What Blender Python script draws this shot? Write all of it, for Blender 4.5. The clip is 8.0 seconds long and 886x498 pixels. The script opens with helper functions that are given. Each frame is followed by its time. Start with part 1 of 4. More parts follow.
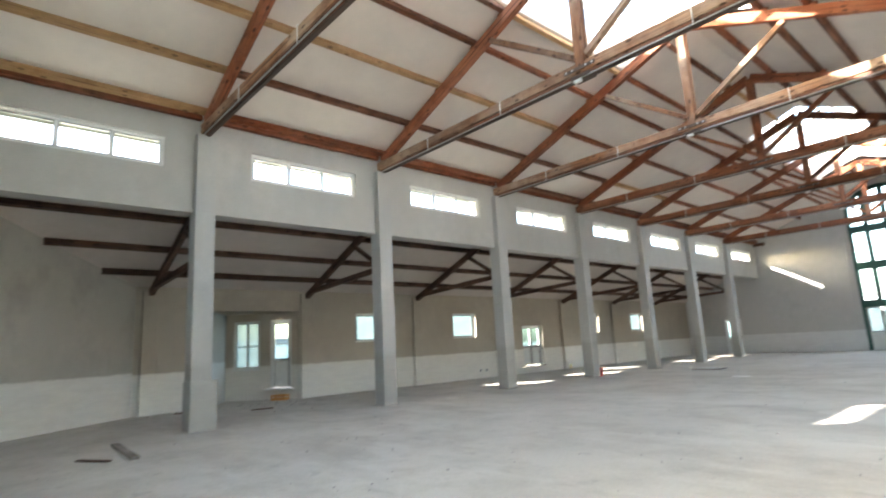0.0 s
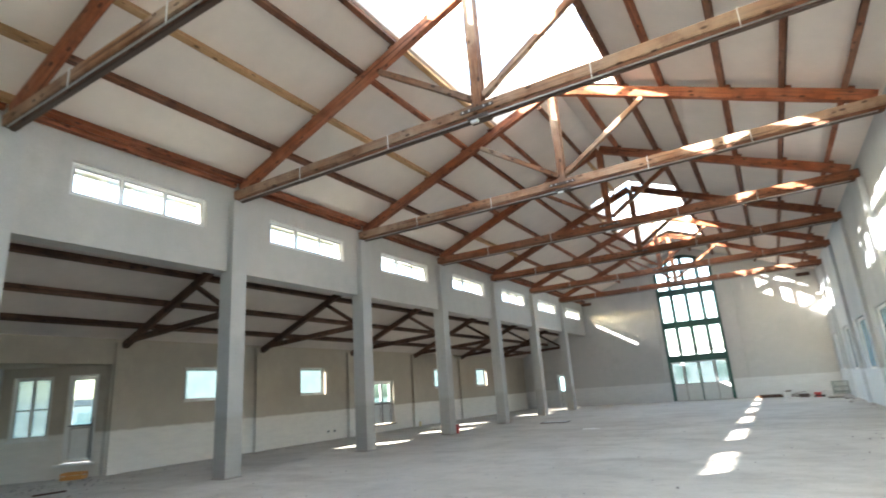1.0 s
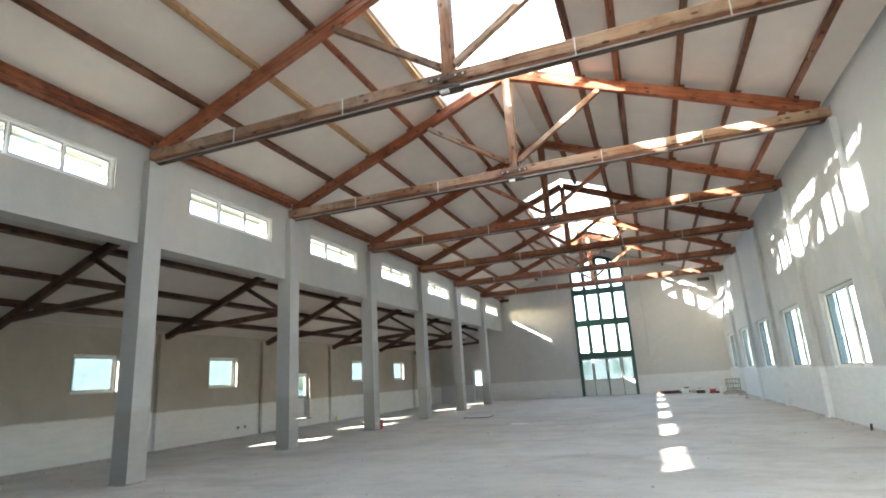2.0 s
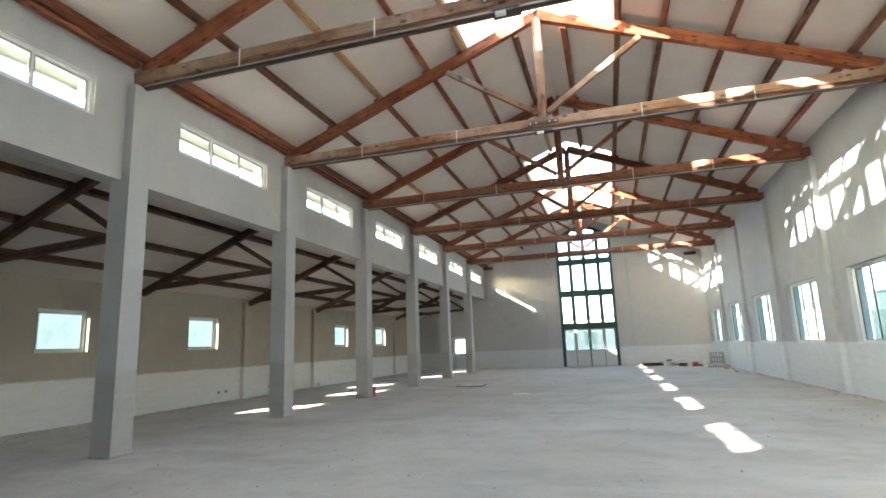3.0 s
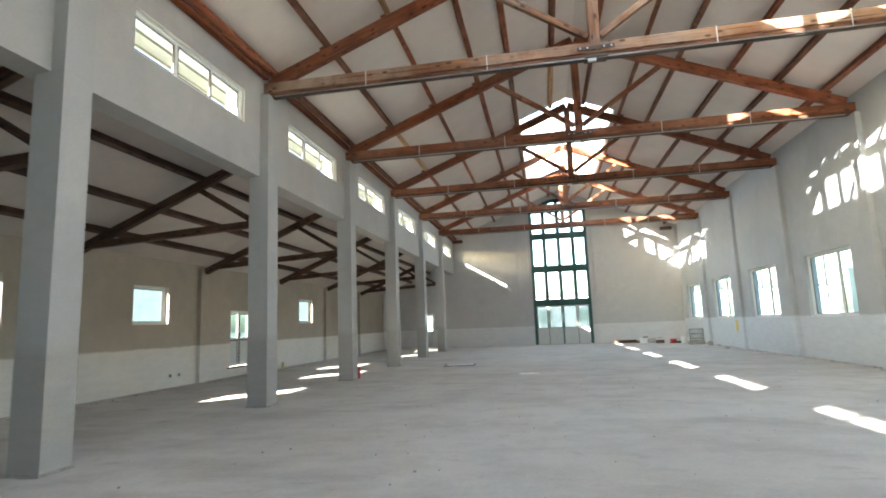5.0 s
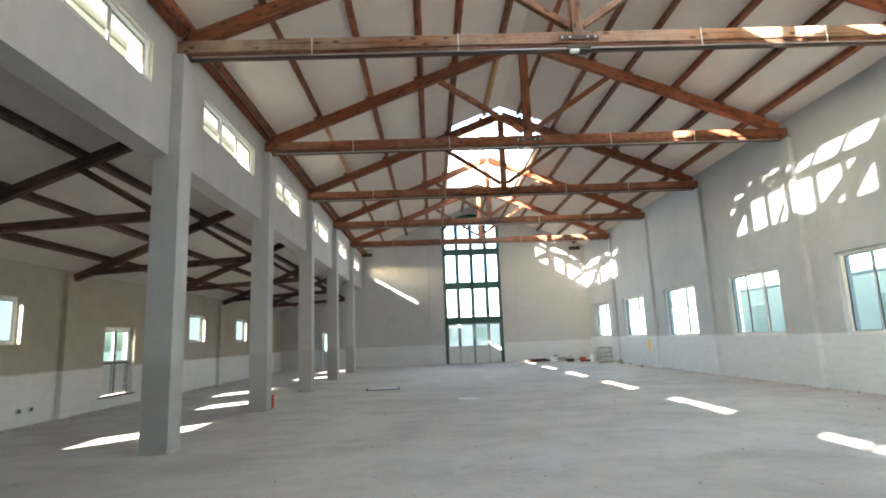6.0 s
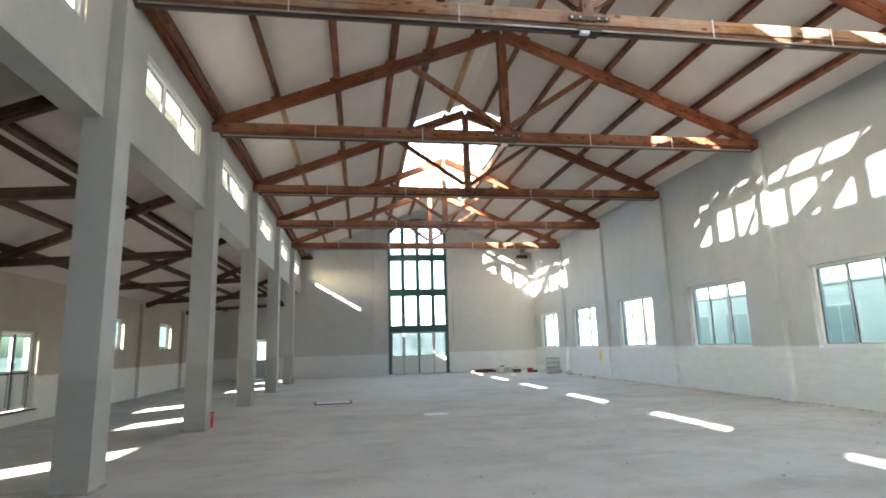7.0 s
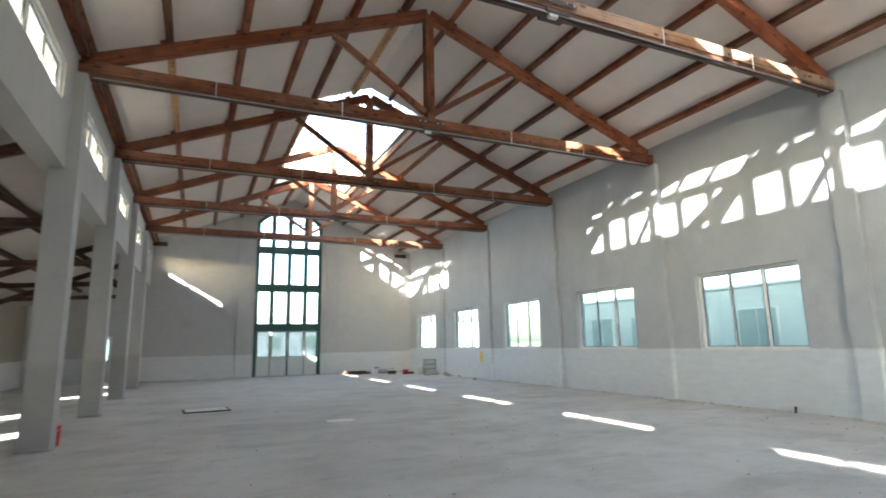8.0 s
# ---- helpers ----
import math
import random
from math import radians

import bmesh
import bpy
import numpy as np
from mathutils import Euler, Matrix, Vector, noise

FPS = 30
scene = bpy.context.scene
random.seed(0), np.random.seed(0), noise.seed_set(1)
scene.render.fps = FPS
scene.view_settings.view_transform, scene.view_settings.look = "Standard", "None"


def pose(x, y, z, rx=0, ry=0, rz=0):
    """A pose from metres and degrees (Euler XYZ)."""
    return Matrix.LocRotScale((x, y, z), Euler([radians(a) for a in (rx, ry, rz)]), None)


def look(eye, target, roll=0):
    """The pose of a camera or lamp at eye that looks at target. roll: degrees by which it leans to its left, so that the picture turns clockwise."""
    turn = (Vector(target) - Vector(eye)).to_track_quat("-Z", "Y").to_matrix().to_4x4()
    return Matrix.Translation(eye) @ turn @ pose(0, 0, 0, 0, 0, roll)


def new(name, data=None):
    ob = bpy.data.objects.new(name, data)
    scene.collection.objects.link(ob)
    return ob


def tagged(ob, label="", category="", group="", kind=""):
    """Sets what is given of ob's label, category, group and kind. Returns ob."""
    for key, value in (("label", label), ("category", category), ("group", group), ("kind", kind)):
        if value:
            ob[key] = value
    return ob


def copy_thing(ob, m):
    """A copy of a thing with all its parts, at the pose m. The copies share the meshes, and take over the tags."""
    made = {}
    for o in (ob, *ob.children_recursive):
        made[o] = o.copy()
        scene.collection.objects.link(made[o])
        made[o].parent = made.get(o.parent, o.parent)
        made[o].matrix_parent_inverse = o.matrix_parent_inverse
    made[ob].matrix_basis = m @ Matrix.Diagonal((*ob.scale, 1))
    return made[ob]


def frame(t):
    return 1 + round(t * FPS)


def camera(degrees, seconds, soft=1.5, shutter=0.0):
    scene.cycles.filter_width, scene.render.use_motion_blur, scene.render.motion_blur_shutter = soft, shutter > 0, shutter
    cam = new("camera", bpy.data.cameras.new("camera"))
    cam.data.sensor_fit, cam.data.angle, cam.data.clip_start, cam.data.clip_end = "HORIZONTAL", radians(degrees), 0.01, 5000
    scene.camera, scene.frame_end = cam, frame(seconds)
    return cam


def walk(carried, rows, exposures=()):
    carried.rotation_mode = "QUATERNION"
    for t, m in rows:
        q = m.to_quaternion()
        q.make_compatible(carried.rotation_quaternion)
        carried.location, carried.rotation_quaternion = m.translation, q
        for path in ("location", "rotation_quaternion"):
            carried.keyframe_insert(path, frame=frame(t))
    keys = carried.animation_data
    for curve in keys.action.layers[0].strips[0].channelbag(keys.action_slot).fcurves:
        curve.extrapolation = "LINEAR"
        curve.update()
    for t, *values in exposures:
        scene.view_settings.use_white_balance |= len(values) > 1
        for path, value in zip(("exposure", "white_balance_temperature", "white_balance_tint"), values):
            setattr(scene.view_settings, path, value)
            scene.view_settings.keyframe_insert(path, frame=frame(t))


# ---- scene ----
cam = camera(79.0, 8.0, soft=1.8, shutter=0.4)
PATH = [
    (0, (12.541, 1.099, 1.524), (11.073, 2.409, 1.878), -3.0),
    (0.5, (11.808, 1.188, 1.599), (10.581, 2.694, 2.078), -3.0),
    (1, (11.055, 1.328, 1.543), (10.084, 2.999, 2.06), -4.0),
    (1.5, (10.472, 1.484, 1.558), (9.696, 3.251, 2.082), -4.1),
    (3, (8.142, 2.513, 1.621), (7.578, 4.398, 1.979), -2.1),
    (3.5, (7.388, 3.007, 1.611), (6.871, 4.911, 1.941), -2.4),
    (4, (6.739, 3.481, 1.585), (6.224, 5.39, 1.883), -2.8),
    (5.5, (5.084, 5.195, 1.501), (4.912, 7.168, 1.785), -2.0),
    (6, (4.261, 6.044, 1.599), (4.311, 8.016, 1.927), -2.2),
    (6.5, (3.777, 6.686, 1.547), (3.969, 8.645, 1.898), -1.6),
    (7, (3.34, 7.36, 1.649), (3.648, 9.305, 2.0), -1.7),
    (7.5, (2.785, 8.036, 1.61), (3.33, 9.928, 1.957), -1.2),
    (8, (2.19, 8.733, 1.624), (3.011, 10.524, 1.969), -1.1),
]
walk(cam, [(t, look(eye, target, roll)) for t, eye, target, roll in PATH], exposures=[(0, 4.25, 6700, 11), (0.5, 4.24, 6680, 11), (1.0, 4.12, 6580, 10), (1.5, 4.08, 6550, 10), (3.5, 4.0, 6650, 10), (5.5, 4.07, 6680, 10), (6.5, 4.03, 6680, 10), (7.0, 4.01, 6600, 10), (7.5, 3.95, 6520, 11), (8, 3.79, 6450, 11)])

# ---- world, sun and exposure ----
SUN_WAY = Vector((10.2, 10.2, -6.05)).normalized()
world = bpy.data.worlds.new("world")
scene.world = world
world.use_nodes = True
wn = world.node_tree.nodes
sky = wn.new("ShaderNodeTexSky")
sky.sky_type = "NISHITA"
sky.sun_disc = False
sky.sun_elevation = math.asin(-SUN_WAY.z)
sky.sun_rotation = math.atan2(-SUN_WAY.x, -SUN_WAY.y)
sky.dust_density = 2.5
world.node_tree.links.new(sky.outputs["Color"], wn["Background"].inputs["Color"])
wn["Background"].inputs["Strength"].default_value = 0.15
sun = new("sun", bpy.data.lights.new("sun", "SUN"))
sun.data.energy, sun.data.angle, sun.data.color = 4.0, radians(0.55), (1.0, 0.965, 0.915)
sun.matrix_world = look((-40, -40, 40), Vector((-40, -40, 40)) + SUN_WAY)


# ---- materials ----
def material(name, rough=0.8, metal=0.0, spec=0.4):
    """A node material; returns it with its tree's helper."""
    m = bpy.data.materials.new(name)
    m.use_nodes = True
    b = m.node_tree.nodes["Principled BSDF"]
    b.inputs["Roughness"].default_value = rough
    b.inputs["Metallic"].default_value = metal
    b.inputs["Specular IOR Level"].default_value = spec
    return m, m.node_tree, b


def node(tree, kind, **values):
    n = tree.nodes.new(kind)
    for k, v in values.items():
        n.inputs[k.replace("_", " ")].default_value = v
    return n


def coords(tree, scale, source="Object"):
    c = tree.nodes.new("ShaderNodeTexCoord")
    mp = tree.nodes.new("ShaderNodeMapping")
    mp.inputs["Scale"].default_value = scale
    tree.links.new(c.outputs[source], mp.inputs["Vector"])
    return mp.outputs["Vector"]


def noise_of(tree, vec, scale, detail=4.0, rough=0.55):
    n = node(tree, "ShaderNodeTexNoise", Scale=scale, Detail=detail, Roughness=rough)
    tree.links.new(vec, n.inputs["Vector"])
    return n.outputs["Fac"]


def ramp(tree, fac, stops):
    r = tree.nodes.new("ShaderNodeValToRGB")
    els = r.color_ramp.elements
    while len(els) < len(stops):
        els.new(0.5)
    for e, (p, c) in zip(els, stops):
        e.position, e.color = p, (*c, 1) if len(c) == 3 else c
    tree.links.new(fac, r.inputs["Fac"])
    return r.outputs["Color"]


def mix(tree, fac, a, b, mode="MIX"):
    n = tree.nodes.new("ShaderNodeMix")
    n.data_type, n.blend_type = "RGBA", mode
    for sock, v in ((n.inputs["Factor"], fac), (n.inputs["A"], a), (n.inputs["B"], b)):
        if isinstance(v, bpy.types.NodeSocket):
            tree.links.new(v, sock)
        else:
            sock.default_value = v if isinstance(v, float) else (*v, 1)
    return n.outputs["Result"]


def math_node(tree, op, a, b=0.0, c=None):
    n = tree.nodes.new("ShaderNodeMath")
    n.operation = op
    for i, v in enumerate((a, b, c)):
        if v is None:
            continue
        if isinstance(v, bpy.types.NodeSocket):
            tree.links.new(v, n.inputs[i])
        else:
            n.inputs[i].default_value = v
    return n.outputs[0]


def bump(tree, bsdf, height, strength, distance):
    n = node(tree, "ShaderNodeBump", Strength=strength, Distance=distance)
    tree.links.new(height, n.inputs["Height"])
    tree.links.new(n.outputs["Normal"], bsdf.inputs["Normal"])


def plaster(name, upper, lower, line, soft=0.03, blotch=0.86):
    """Cement render with a paler skim coat up to an uneven line."""
    m, t, b = material(name, 0.9, 0, 0.25)
    v = coords(t, (1, 1, 1))
    big, mid, fine = noise_of(t, v, 0.45, 5), noise_of(t, v, 2.6, 6, 0.65), noise_of(t, v, 70, 3)
    trowel = noise_of(t, coords(t, (1.2, 1.2, 5)), 1.7, 5, 0.6)
    up = mix(t, ramp(t, mid, [(0.3, (0, 0, 0)), (0.7, (1, 1, 1))]), tuple(c * 0.9 for c in upper), tuple(min(1, c * 1.07) for c in upper))
    up = mix(t, ramp(t, big, [(0.35, (0, 0, 0)), (0.62, (1, 1, 1))]), up, tuple(c * 0.97 for c in upper))
    blot = noise_of(t, coords(t, (0.7, 0.7, 0.45)), 0.8, 7, 0.62)
    up = mix(t, ramp(t, blot, [(0.5, (0, 0, 0)), (0.66, (0.85, 0.85, 0.85))]), up, tuple(c * blotch for c in upper))
    low = mix(t, ramp(t, trowel, [(0.3, (0, 0, 0)), (0.7, (1, 1, 1))]), tuple(c * 0.93 for c in lower), tuple(min(1, c * 1.05) for c in lower))
    sep = node(t, "ShaderNodeSeparateXYZ")
    t.links.new(t.nodes.new("ShaderNodeNewGeometry").outputs["Position"], sep.inputs[0])
    z = math_node(t, "MULTIPLY_ADD", mid, 0.12, sep.outputs["Z"])
    step = t.nodes.new("ShaderNodeMapRange")
    step.inputs["From Min"].default_value, step.inputs["From Max"].default_value = line + 0.06 - soft, line + 0.06 + soft
    t.links.new(z, step.inputs["Value"])
    col = mix(t, step.outputs["Result"], low, up)
    col = mix(t, 0.12, col, ramp(t, fine, [(0.3, (0.25, 0.24, 0.22)), (0.7, (0.8, 0.8, 0.78))]), "OVERLAY")
    t.links.new(col, b.inputs["Base Color"])
    bump(t, b, math_node(t, "ADD", math_node(t, "MULTIPLY", fine, 0.15), mid), 0.35, 0.02)
    return m


def wood(name, dark, light, weather=0.0):
    """Sawn timber, its grain along the piece's own x."""
    m, t, b = material(name, 0.75, 0, 0.3)
    oi = t.nodes.new("ShaderNodeObjectInfo")
    c = t.nodes.new("ShaderNodeTexCoord")
    off = t.nodes.new("ShaderNodeVectorMath")
    off.operation = "MULTIPLY_ADD"
    t.links.new(oi.outputs["Random"], off.inputs[0])
    off.inputs[1].default_value = (37, 11, 5)
    t.links.new(c.outputs["Object"], off.inputs[2])
    mp = t.nodes.new("ShaderNodeMapping")
    mp.inputs["Scale"].default_value = (0.7, 16, 16)
    t.links.new(off.outputs[0], mp.inputs["Vector"])
    grain = noise_of(t, mp.outputs[0], 1.8, 6, 0.65)
    patch = noise_of(t, off.outputs[0], 1.3, 4)
    vor = node(t, "ShaderNodeTexVoronoi", Scale=1.0, Randomness=1.0)
    kn = t.nodes.new("ShaderNodeMapping")
    kn.inputs["Scale"].default_value = (3.2, 7, 7)
    t.links.new(off.outputs[0], kn.inputs["Vector"])
    t.links.new(kn.outputs[0], vor.inputs["Vector"])
    col = ramp(t, grain, [(0.3, dark), (0.68, light)])
    col = mix(t, ramp(t, patch, [(0.42, (0, 0, 0)), (0.7, (0.75, 0.75, 0.75))]), col, tuple(0.55 * d + 0.25 * l for d, l in zip(dark, light)))
    if weather:
        col = mix(t, ramp(t, noise_of(t, off.outputs[0], 0.6, 5), [(0.4, (0, 0, 0)), (0.62, (weather,) * 3)]), col, (0.42, 0.34, 0.26))
    mp2 = t.nodes.new("ShaderNodeMapping")
    mp2.inputs["Scale"].default_value = (0.5, 22, 22)
    t.links.new(off.outputs[0], mp2.inputs["Vector"])
    crack = noise_of(t, mp2.outputs[0], 1.1, 3, 0.5)
    col = mix(t, ramp(t, crack, [(0.60, (0, 0, 0)), (0.68, (0.8, 0.8, 0.8))]), col, tuple(d * 0.45 for d in dark))
    blotch = noise_of(t, off.outputs[0], 2.6, 5, 0.6)
    col = mix(t, ramp(t, blotch, [(0.47, (0, 0, 0)), (0.66, (0.5, 0.5, 0.5))]), col, tuple(d * 0.9 for d in dark))
    knot = ramp(t, vor.outputs["Distance"], [(0.15, (1, 1, 1)), (0.24, (0, 0, 0))])
    col = mix(t, math_node(t, "MULTIPLY", knot, 0.8), col, tuple(d * 0.3 for d in dark))
    hsv = node(t, "ShaderNodeHueSaturation")
    t.links.new(math_node(t, "MULTIPLY_ADD", oi.outputs["Random"], 0.5, 0.75), hsv.inputs["Value"])
    t.links.new(col, hsv.inputs["Color"])
    t.links.new(hsv.outputs[0], b.inputs["Base Color"])
    bump(t, b, grain, 0.4, 0.006)
    return m


def plain(name, colour, rough=0.5, metal=0.0, vary=0.12, scale=6.0):
    """Paint, plastic or metal with faint dirt and wear."""
    m, t, b = material(name, rough, metal, 0.45)
    v = coords(t, (1, 1, 1))
    n = noise_of(t, v, scale, 6, 0.65)
    t.links.new(ramp(t, n, [(0.3, tuple(c * (1 - vary) for c in colour)), (0.7, tuple(min(1, c * (1 + vary)) for c in colour))]), b.inputs["Base Color"])
    r = t.nodes.new("ShaderNodeMapRange")
    r.inputs["To Min"].default_value, r.inputs["To Max"].default_value = max(0.05, rough - 0.12), min(1, rough + 0.12)
    t.links.new(n, r.inputs["Value"])
    t.links.new(r.outputs["Result"], b.inputs["Roughness"])
    bump(t, b, noise_of(t, v, 60, 3), 0.12, 0.004)
    return m


def glass(name, tint):
    """Window glass: clear with a tint, gloss by Fresnel."""
    m = bpy.data.materials.new(name)
    m.use_nodes = True
    t = m.node_tree
    t.nodes.clear()
    out, mx = t.nodes.new("ShaderNodeOutputMaterial"), t.nodes.new("ShaderNodeMixShader")
    tr, gl = t.nodes.new("ShaderNodeBsdfTransparent"), t.nodes.new("ShaderNodeBsdfGlossy")
    tr.inputs["Color"].default_value = (*tint, 1)
    gl.inputs["Roughness"].default_value = 0.03
    lw = node(t, "ShaderNodeLayerWeight", Blend=0.5)
    gloss = math_node(t, "MULTIPLY_ADD", math_node(t, "POWER", lw.outputs["Facing"], 4.0), 0.35, 0.03)
    t.links.new(gloss, mx.inputs[0])
    t.links.new(tr.outputs[0], mx.inputs[1])
    t.links.new(gl.outputs[0], mx.inputs[2])
    t.links.new(mx.outputs[0], out.inputs["Surface"])
    return m


def frosted(name, tint, glow):
    """Obscured glass: part clear, part scattering the daylight behind it."""
    m = glass(name, tint)
    t = m.node_tree
    out = next(n for n in t.nodes if n.type == "OUTPUT_MATERIAL")
    first = next(n for n in t.nodes if n.type == "MIX_SHADER")
    mx, tl = t.nodes.new("ShaderNodeMixShader"), t.nodes.new("ShaderNodeBsdfTranslucent")
    v = noise_of(t, coords(t, (1, 1, 1)), 3.0, 4)
    t.links.new(ramp(t, v, [(0.3, tuple(c * 0.8 for c in glow)), (0.7, glow)]), tl.inputs["Color"])
    mx.inputs[0].default_value = 0.6
    t.links.new(first.outputs[0], mx.inputs[1])
    t.links.new(tl.outputs[0], mx.inputs[2])
    t.links.new(mx.outputs[0], out.inputs["Surface"])
    return m


def floor_material():
    m, t, b = material("dusty_concrete", 0.85, 0, 0.3)
    v = coords(t, (1, 1, 1))
    big, mid, fine = noise_of(t, v, 0.16, 5, 0.6), noise_of(t, v, 0.9, 8, 0.7), noise_of(t, v, 22, 5, 0.7)
    streak = noise_of(t, coords(t, (0.25, 1.6, 1)), 0.9, 6, 0.65)
    col = ramp(t, big, [(0.3, (0.495, 0.465, 0.415)), (0.7, (0.625, 0.598, 0.548))])
    col = mix(t, ramp(t, mid, [(0.3, (0.85, 0.85, 0.85)), (0.55, (0, 0, 0))]), col, (0.41, 0.39, 0.345))
    col = mix(t, ramp(t, streak, [(0.52, (0, 0, 0)), (0.75, (0.5, 0.5, 0.5))]), col, (0.64, 0.63, 0.59))
    spots = noise_of(t, v, 2.3, 3, 0.5)
    col = mix(t, ramp(t, spots, [(0.64, (0, 0, 0)), (0.72, (0.35, 0.35, 0.35))]), col, (0.3, 0.29, 0.265))
    stain = noise_of(t, coords(t, (0.5, 0.9, 1)), 0.62, 7, 0.68)
    col = mix(t, ramp(t, stain, [(0.5, (0, 0, 0)), (0.64, (0.55, 0.55, 0.55))]), col, (0.37, 0.342, 0.3))
    scuff = noise_of(t, coords(t, (1.1, 2.6, 1)), 0.8, 6, 0.6)
    col = mix(t, ramp(t, scuff, [(0.6, (0, 0, 0)), (0.7, (0.35, 0.35, 0.35))]), col, (0.29, 0.27, 0.24))
    col = mix(t, 0.13, col, ramp(t, fine, [(0.3, (0.25, 0.25, 0.25)), (0.7, (0.8, 0.8, 0.8))]), "OVERLAY")
    t.links.new(col, b.inputs["Base Color"])
    bump(t, b, math_node(t, "ADD", math_node(t, "MULTIPLY", fine, 0.3), mid), 0.4, 0.015)
    return m


M_FLOOR = floor_material()
# bluish daylight on the east wall is put into this render's tint
M_HALL = plaster("hall_render", (0.447, 0.472, 0.485), (0.638, 0.688, 0.712), 1.36)
M_ARCADE = plaster("arcade_render", (0.48, 0.47, 0.44), (0.60, 0.60, 0.58), 1.36)
M_NORTH = plaster("gable_render", (0.47, 0.465, 0.45), (0.62, 0.625, 0.62), 1.2)
M_AISLE = plaster("aisle_render", (0.425, 0.375, 0.305), (0.71, 0.68, 0.625), 1.15)
M_OBLIQUE = plaster("damp_stained_render", (0.43, 0.405, 0.355), (0.72, 0.70, 0.66), 1.2, 0.03, 0.66)
M_COLUMN = plaster("column_render", (0.465, 0.46, 0.44), (0.40, 0.385, 0.355), 1.4, 0.1)
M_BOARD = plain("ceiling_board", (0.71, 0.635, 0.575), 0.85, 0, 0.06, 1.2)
# same boards as the hall's, the aisle's weaker light put into the colour
M_AISLEBOARD = plain("shaded_aisle_board", (0.51, 0.455, 0.41), 0.85, 0, 0.09, 1.2)
M_WOOD = wood("red_brown_timber", (0.11, 0.029, 0.013), (0.39, 0.118, 0.046), 0.12)
M_TIE = wood("weathered_timber", (0.13, 0.052, 0.026), (0.41, 0.2, 0.1), 0.6)
M_REDTIE = wood("red_tie_timber", (0.11, 0.032, 0.014), (0.39, 0.135, 0.056), 0.2)
M_PURLIN = wood("brown_timber", (0.07, 0.027, 0.015), (0.275, 0.106, 0.052), 0.12)
M_PINE = wood("new_pine", (0.34, 0.19, 0.09), (0.56, 0.35, 0.18))
M_DARK = wood("dark_timber", (0.036, 0.02, 0.014), (0.155, 0.08, 0.05))
M_GREYWOOD = wood("grey_timber", (0.14, 0.12, 0.10), (0.34, 0.31, 0.27))
M_EAVE = plain("pale_eaves_board", (0.22, 0.225, 0.18), 0.8, 0, 0.1, 2)
M_STEEL = plain("grey_steel", (0.45, 0.45, 0.44), 0.45, 0.7)
M_RUST = plain("dark_steel", (0.10, 0.07, 0.055), 0.7, 0.4)
M_WHITE = plain("white_plastic", (0.72, 0.73, 0.71), 0.4, 0, 0.06)
M_GREEN = plain("dark_green_paint", (0.012, 0.075, 0.06), 0.4, 0, 0.2)
M_GREYDOOR = plain("pale_grey_paint", (0.60, 0.62, 0.60), 0.5, 0, 0.06)
M_GLASS = glass("clear_glass", (0.93, 0.97, 0.96))
M_TINT = glass("green_tinted_glass", (0.60, 0.67, 0.645))
M_DOORGLASS = glass("grey_tinted_glass", (0.21, 0.25, 0.26))
M_FROST = frosted("obscured_cyan_glass", (0.10, 0.14, 0.147), (0.082, 0.115, 0.121))
M_CURTAIN = frosted("obscured_grey_glass", (0.34, 0.40, 0.385), (0.29, 0.35, 0.335))
M_SMOKE = glass("cyan_tinted_glass", (0.38, 0.48, 0.485))
M_RED = plain("red_plastic", (0.55, 0.03, 0.03), 0.4)
M_YELLOW = plain("yellow_paint", (0.75, 0.55, 0.05), 0.5)
M_BLACK = plain("black_plastic", (0.02, 0.02, 0.02), 0.5)
M_ORANGE = plain("orange_plastic", (0.58, 0.27, 0.07), 0.5)
M_EARTH = plain("dry_ground", (0.24, 0.22, 0.18), 0.95, 0, 0.25, 0.4)
M_MINT = plain("mint_render", (0.60, 0.66, 0.62), 0.9, 0, 0.08, 0.8)
M_HOUSE = plain("white_render", (0.62, 0.64, 0.66), 0.9, 0, 0.06, 0.6)
M_STRIP = plain("dark_strip", (0.13, 0.125, 0.12), 0.95, 0, 0.2, 9)
M_SKIRT = plain("dark_skirt", (0.33, 0.31, 0.275), 0.95, 0, 0.25, 12)
M_ROOF = plain("grey_roofing", (0.22, 0.22, 0.23), 0.8, 0, 0.15)
M_PANEDARK = plain("dark_pane", (0.34, 0.42, 0.39), 0.4, 0, 0.1)


# ---- mesh helpers ----
def mesh_object(name, bm, mat, smooth=False):
    me = bpy.data.meshes.new(name)
    bmesh.ops.recalc_face_normals(bm, faces=bm.faces)
    bm.to_mesh(me)
    bm.free()
    me.materials.append(mat)
    if smooth:
        for p in me.polygons:
            p.use_smooth = True
    return new(name, me)


def part(name, bm, mat, parent, label="", at=None, smooth=False):
    ob = mesh_object(name, bm, mat, smooth)
    ob.parent = parent
    if at is not None:
        ob.matrix_basis = at
    return tagged(ob, label) if label else ob


def thing(name, at, label, category, group="", kind=""):
    return_ob = new(name)
    return_ob.matrix_basis = at
    return tagged(return_ob, label, category, group, kind)


def box(x0, x1, y0, y1, z0, z1, bevel=0.0, bm=None):
    bm = bm or bmesh.new()
    made = bmesh.ops.create_cube(bm, size=1, matrix=Matrix.Translation(((x0 + x1) / 2, (y0 + y1) / 2, (z0 + z1) / 2)) @ Matrix.Diagonal((abs(x1 - x0), abs(y1 - y0), abs(z1 - z0), 1)))
    if bevel:
        edges = {e for v in made["verts"] for e in v.link_edges}
        bmesh.ops.bevel(bm, geom=list(edges), offset=bevel, segments=1, affect="EDGES")
    return bm


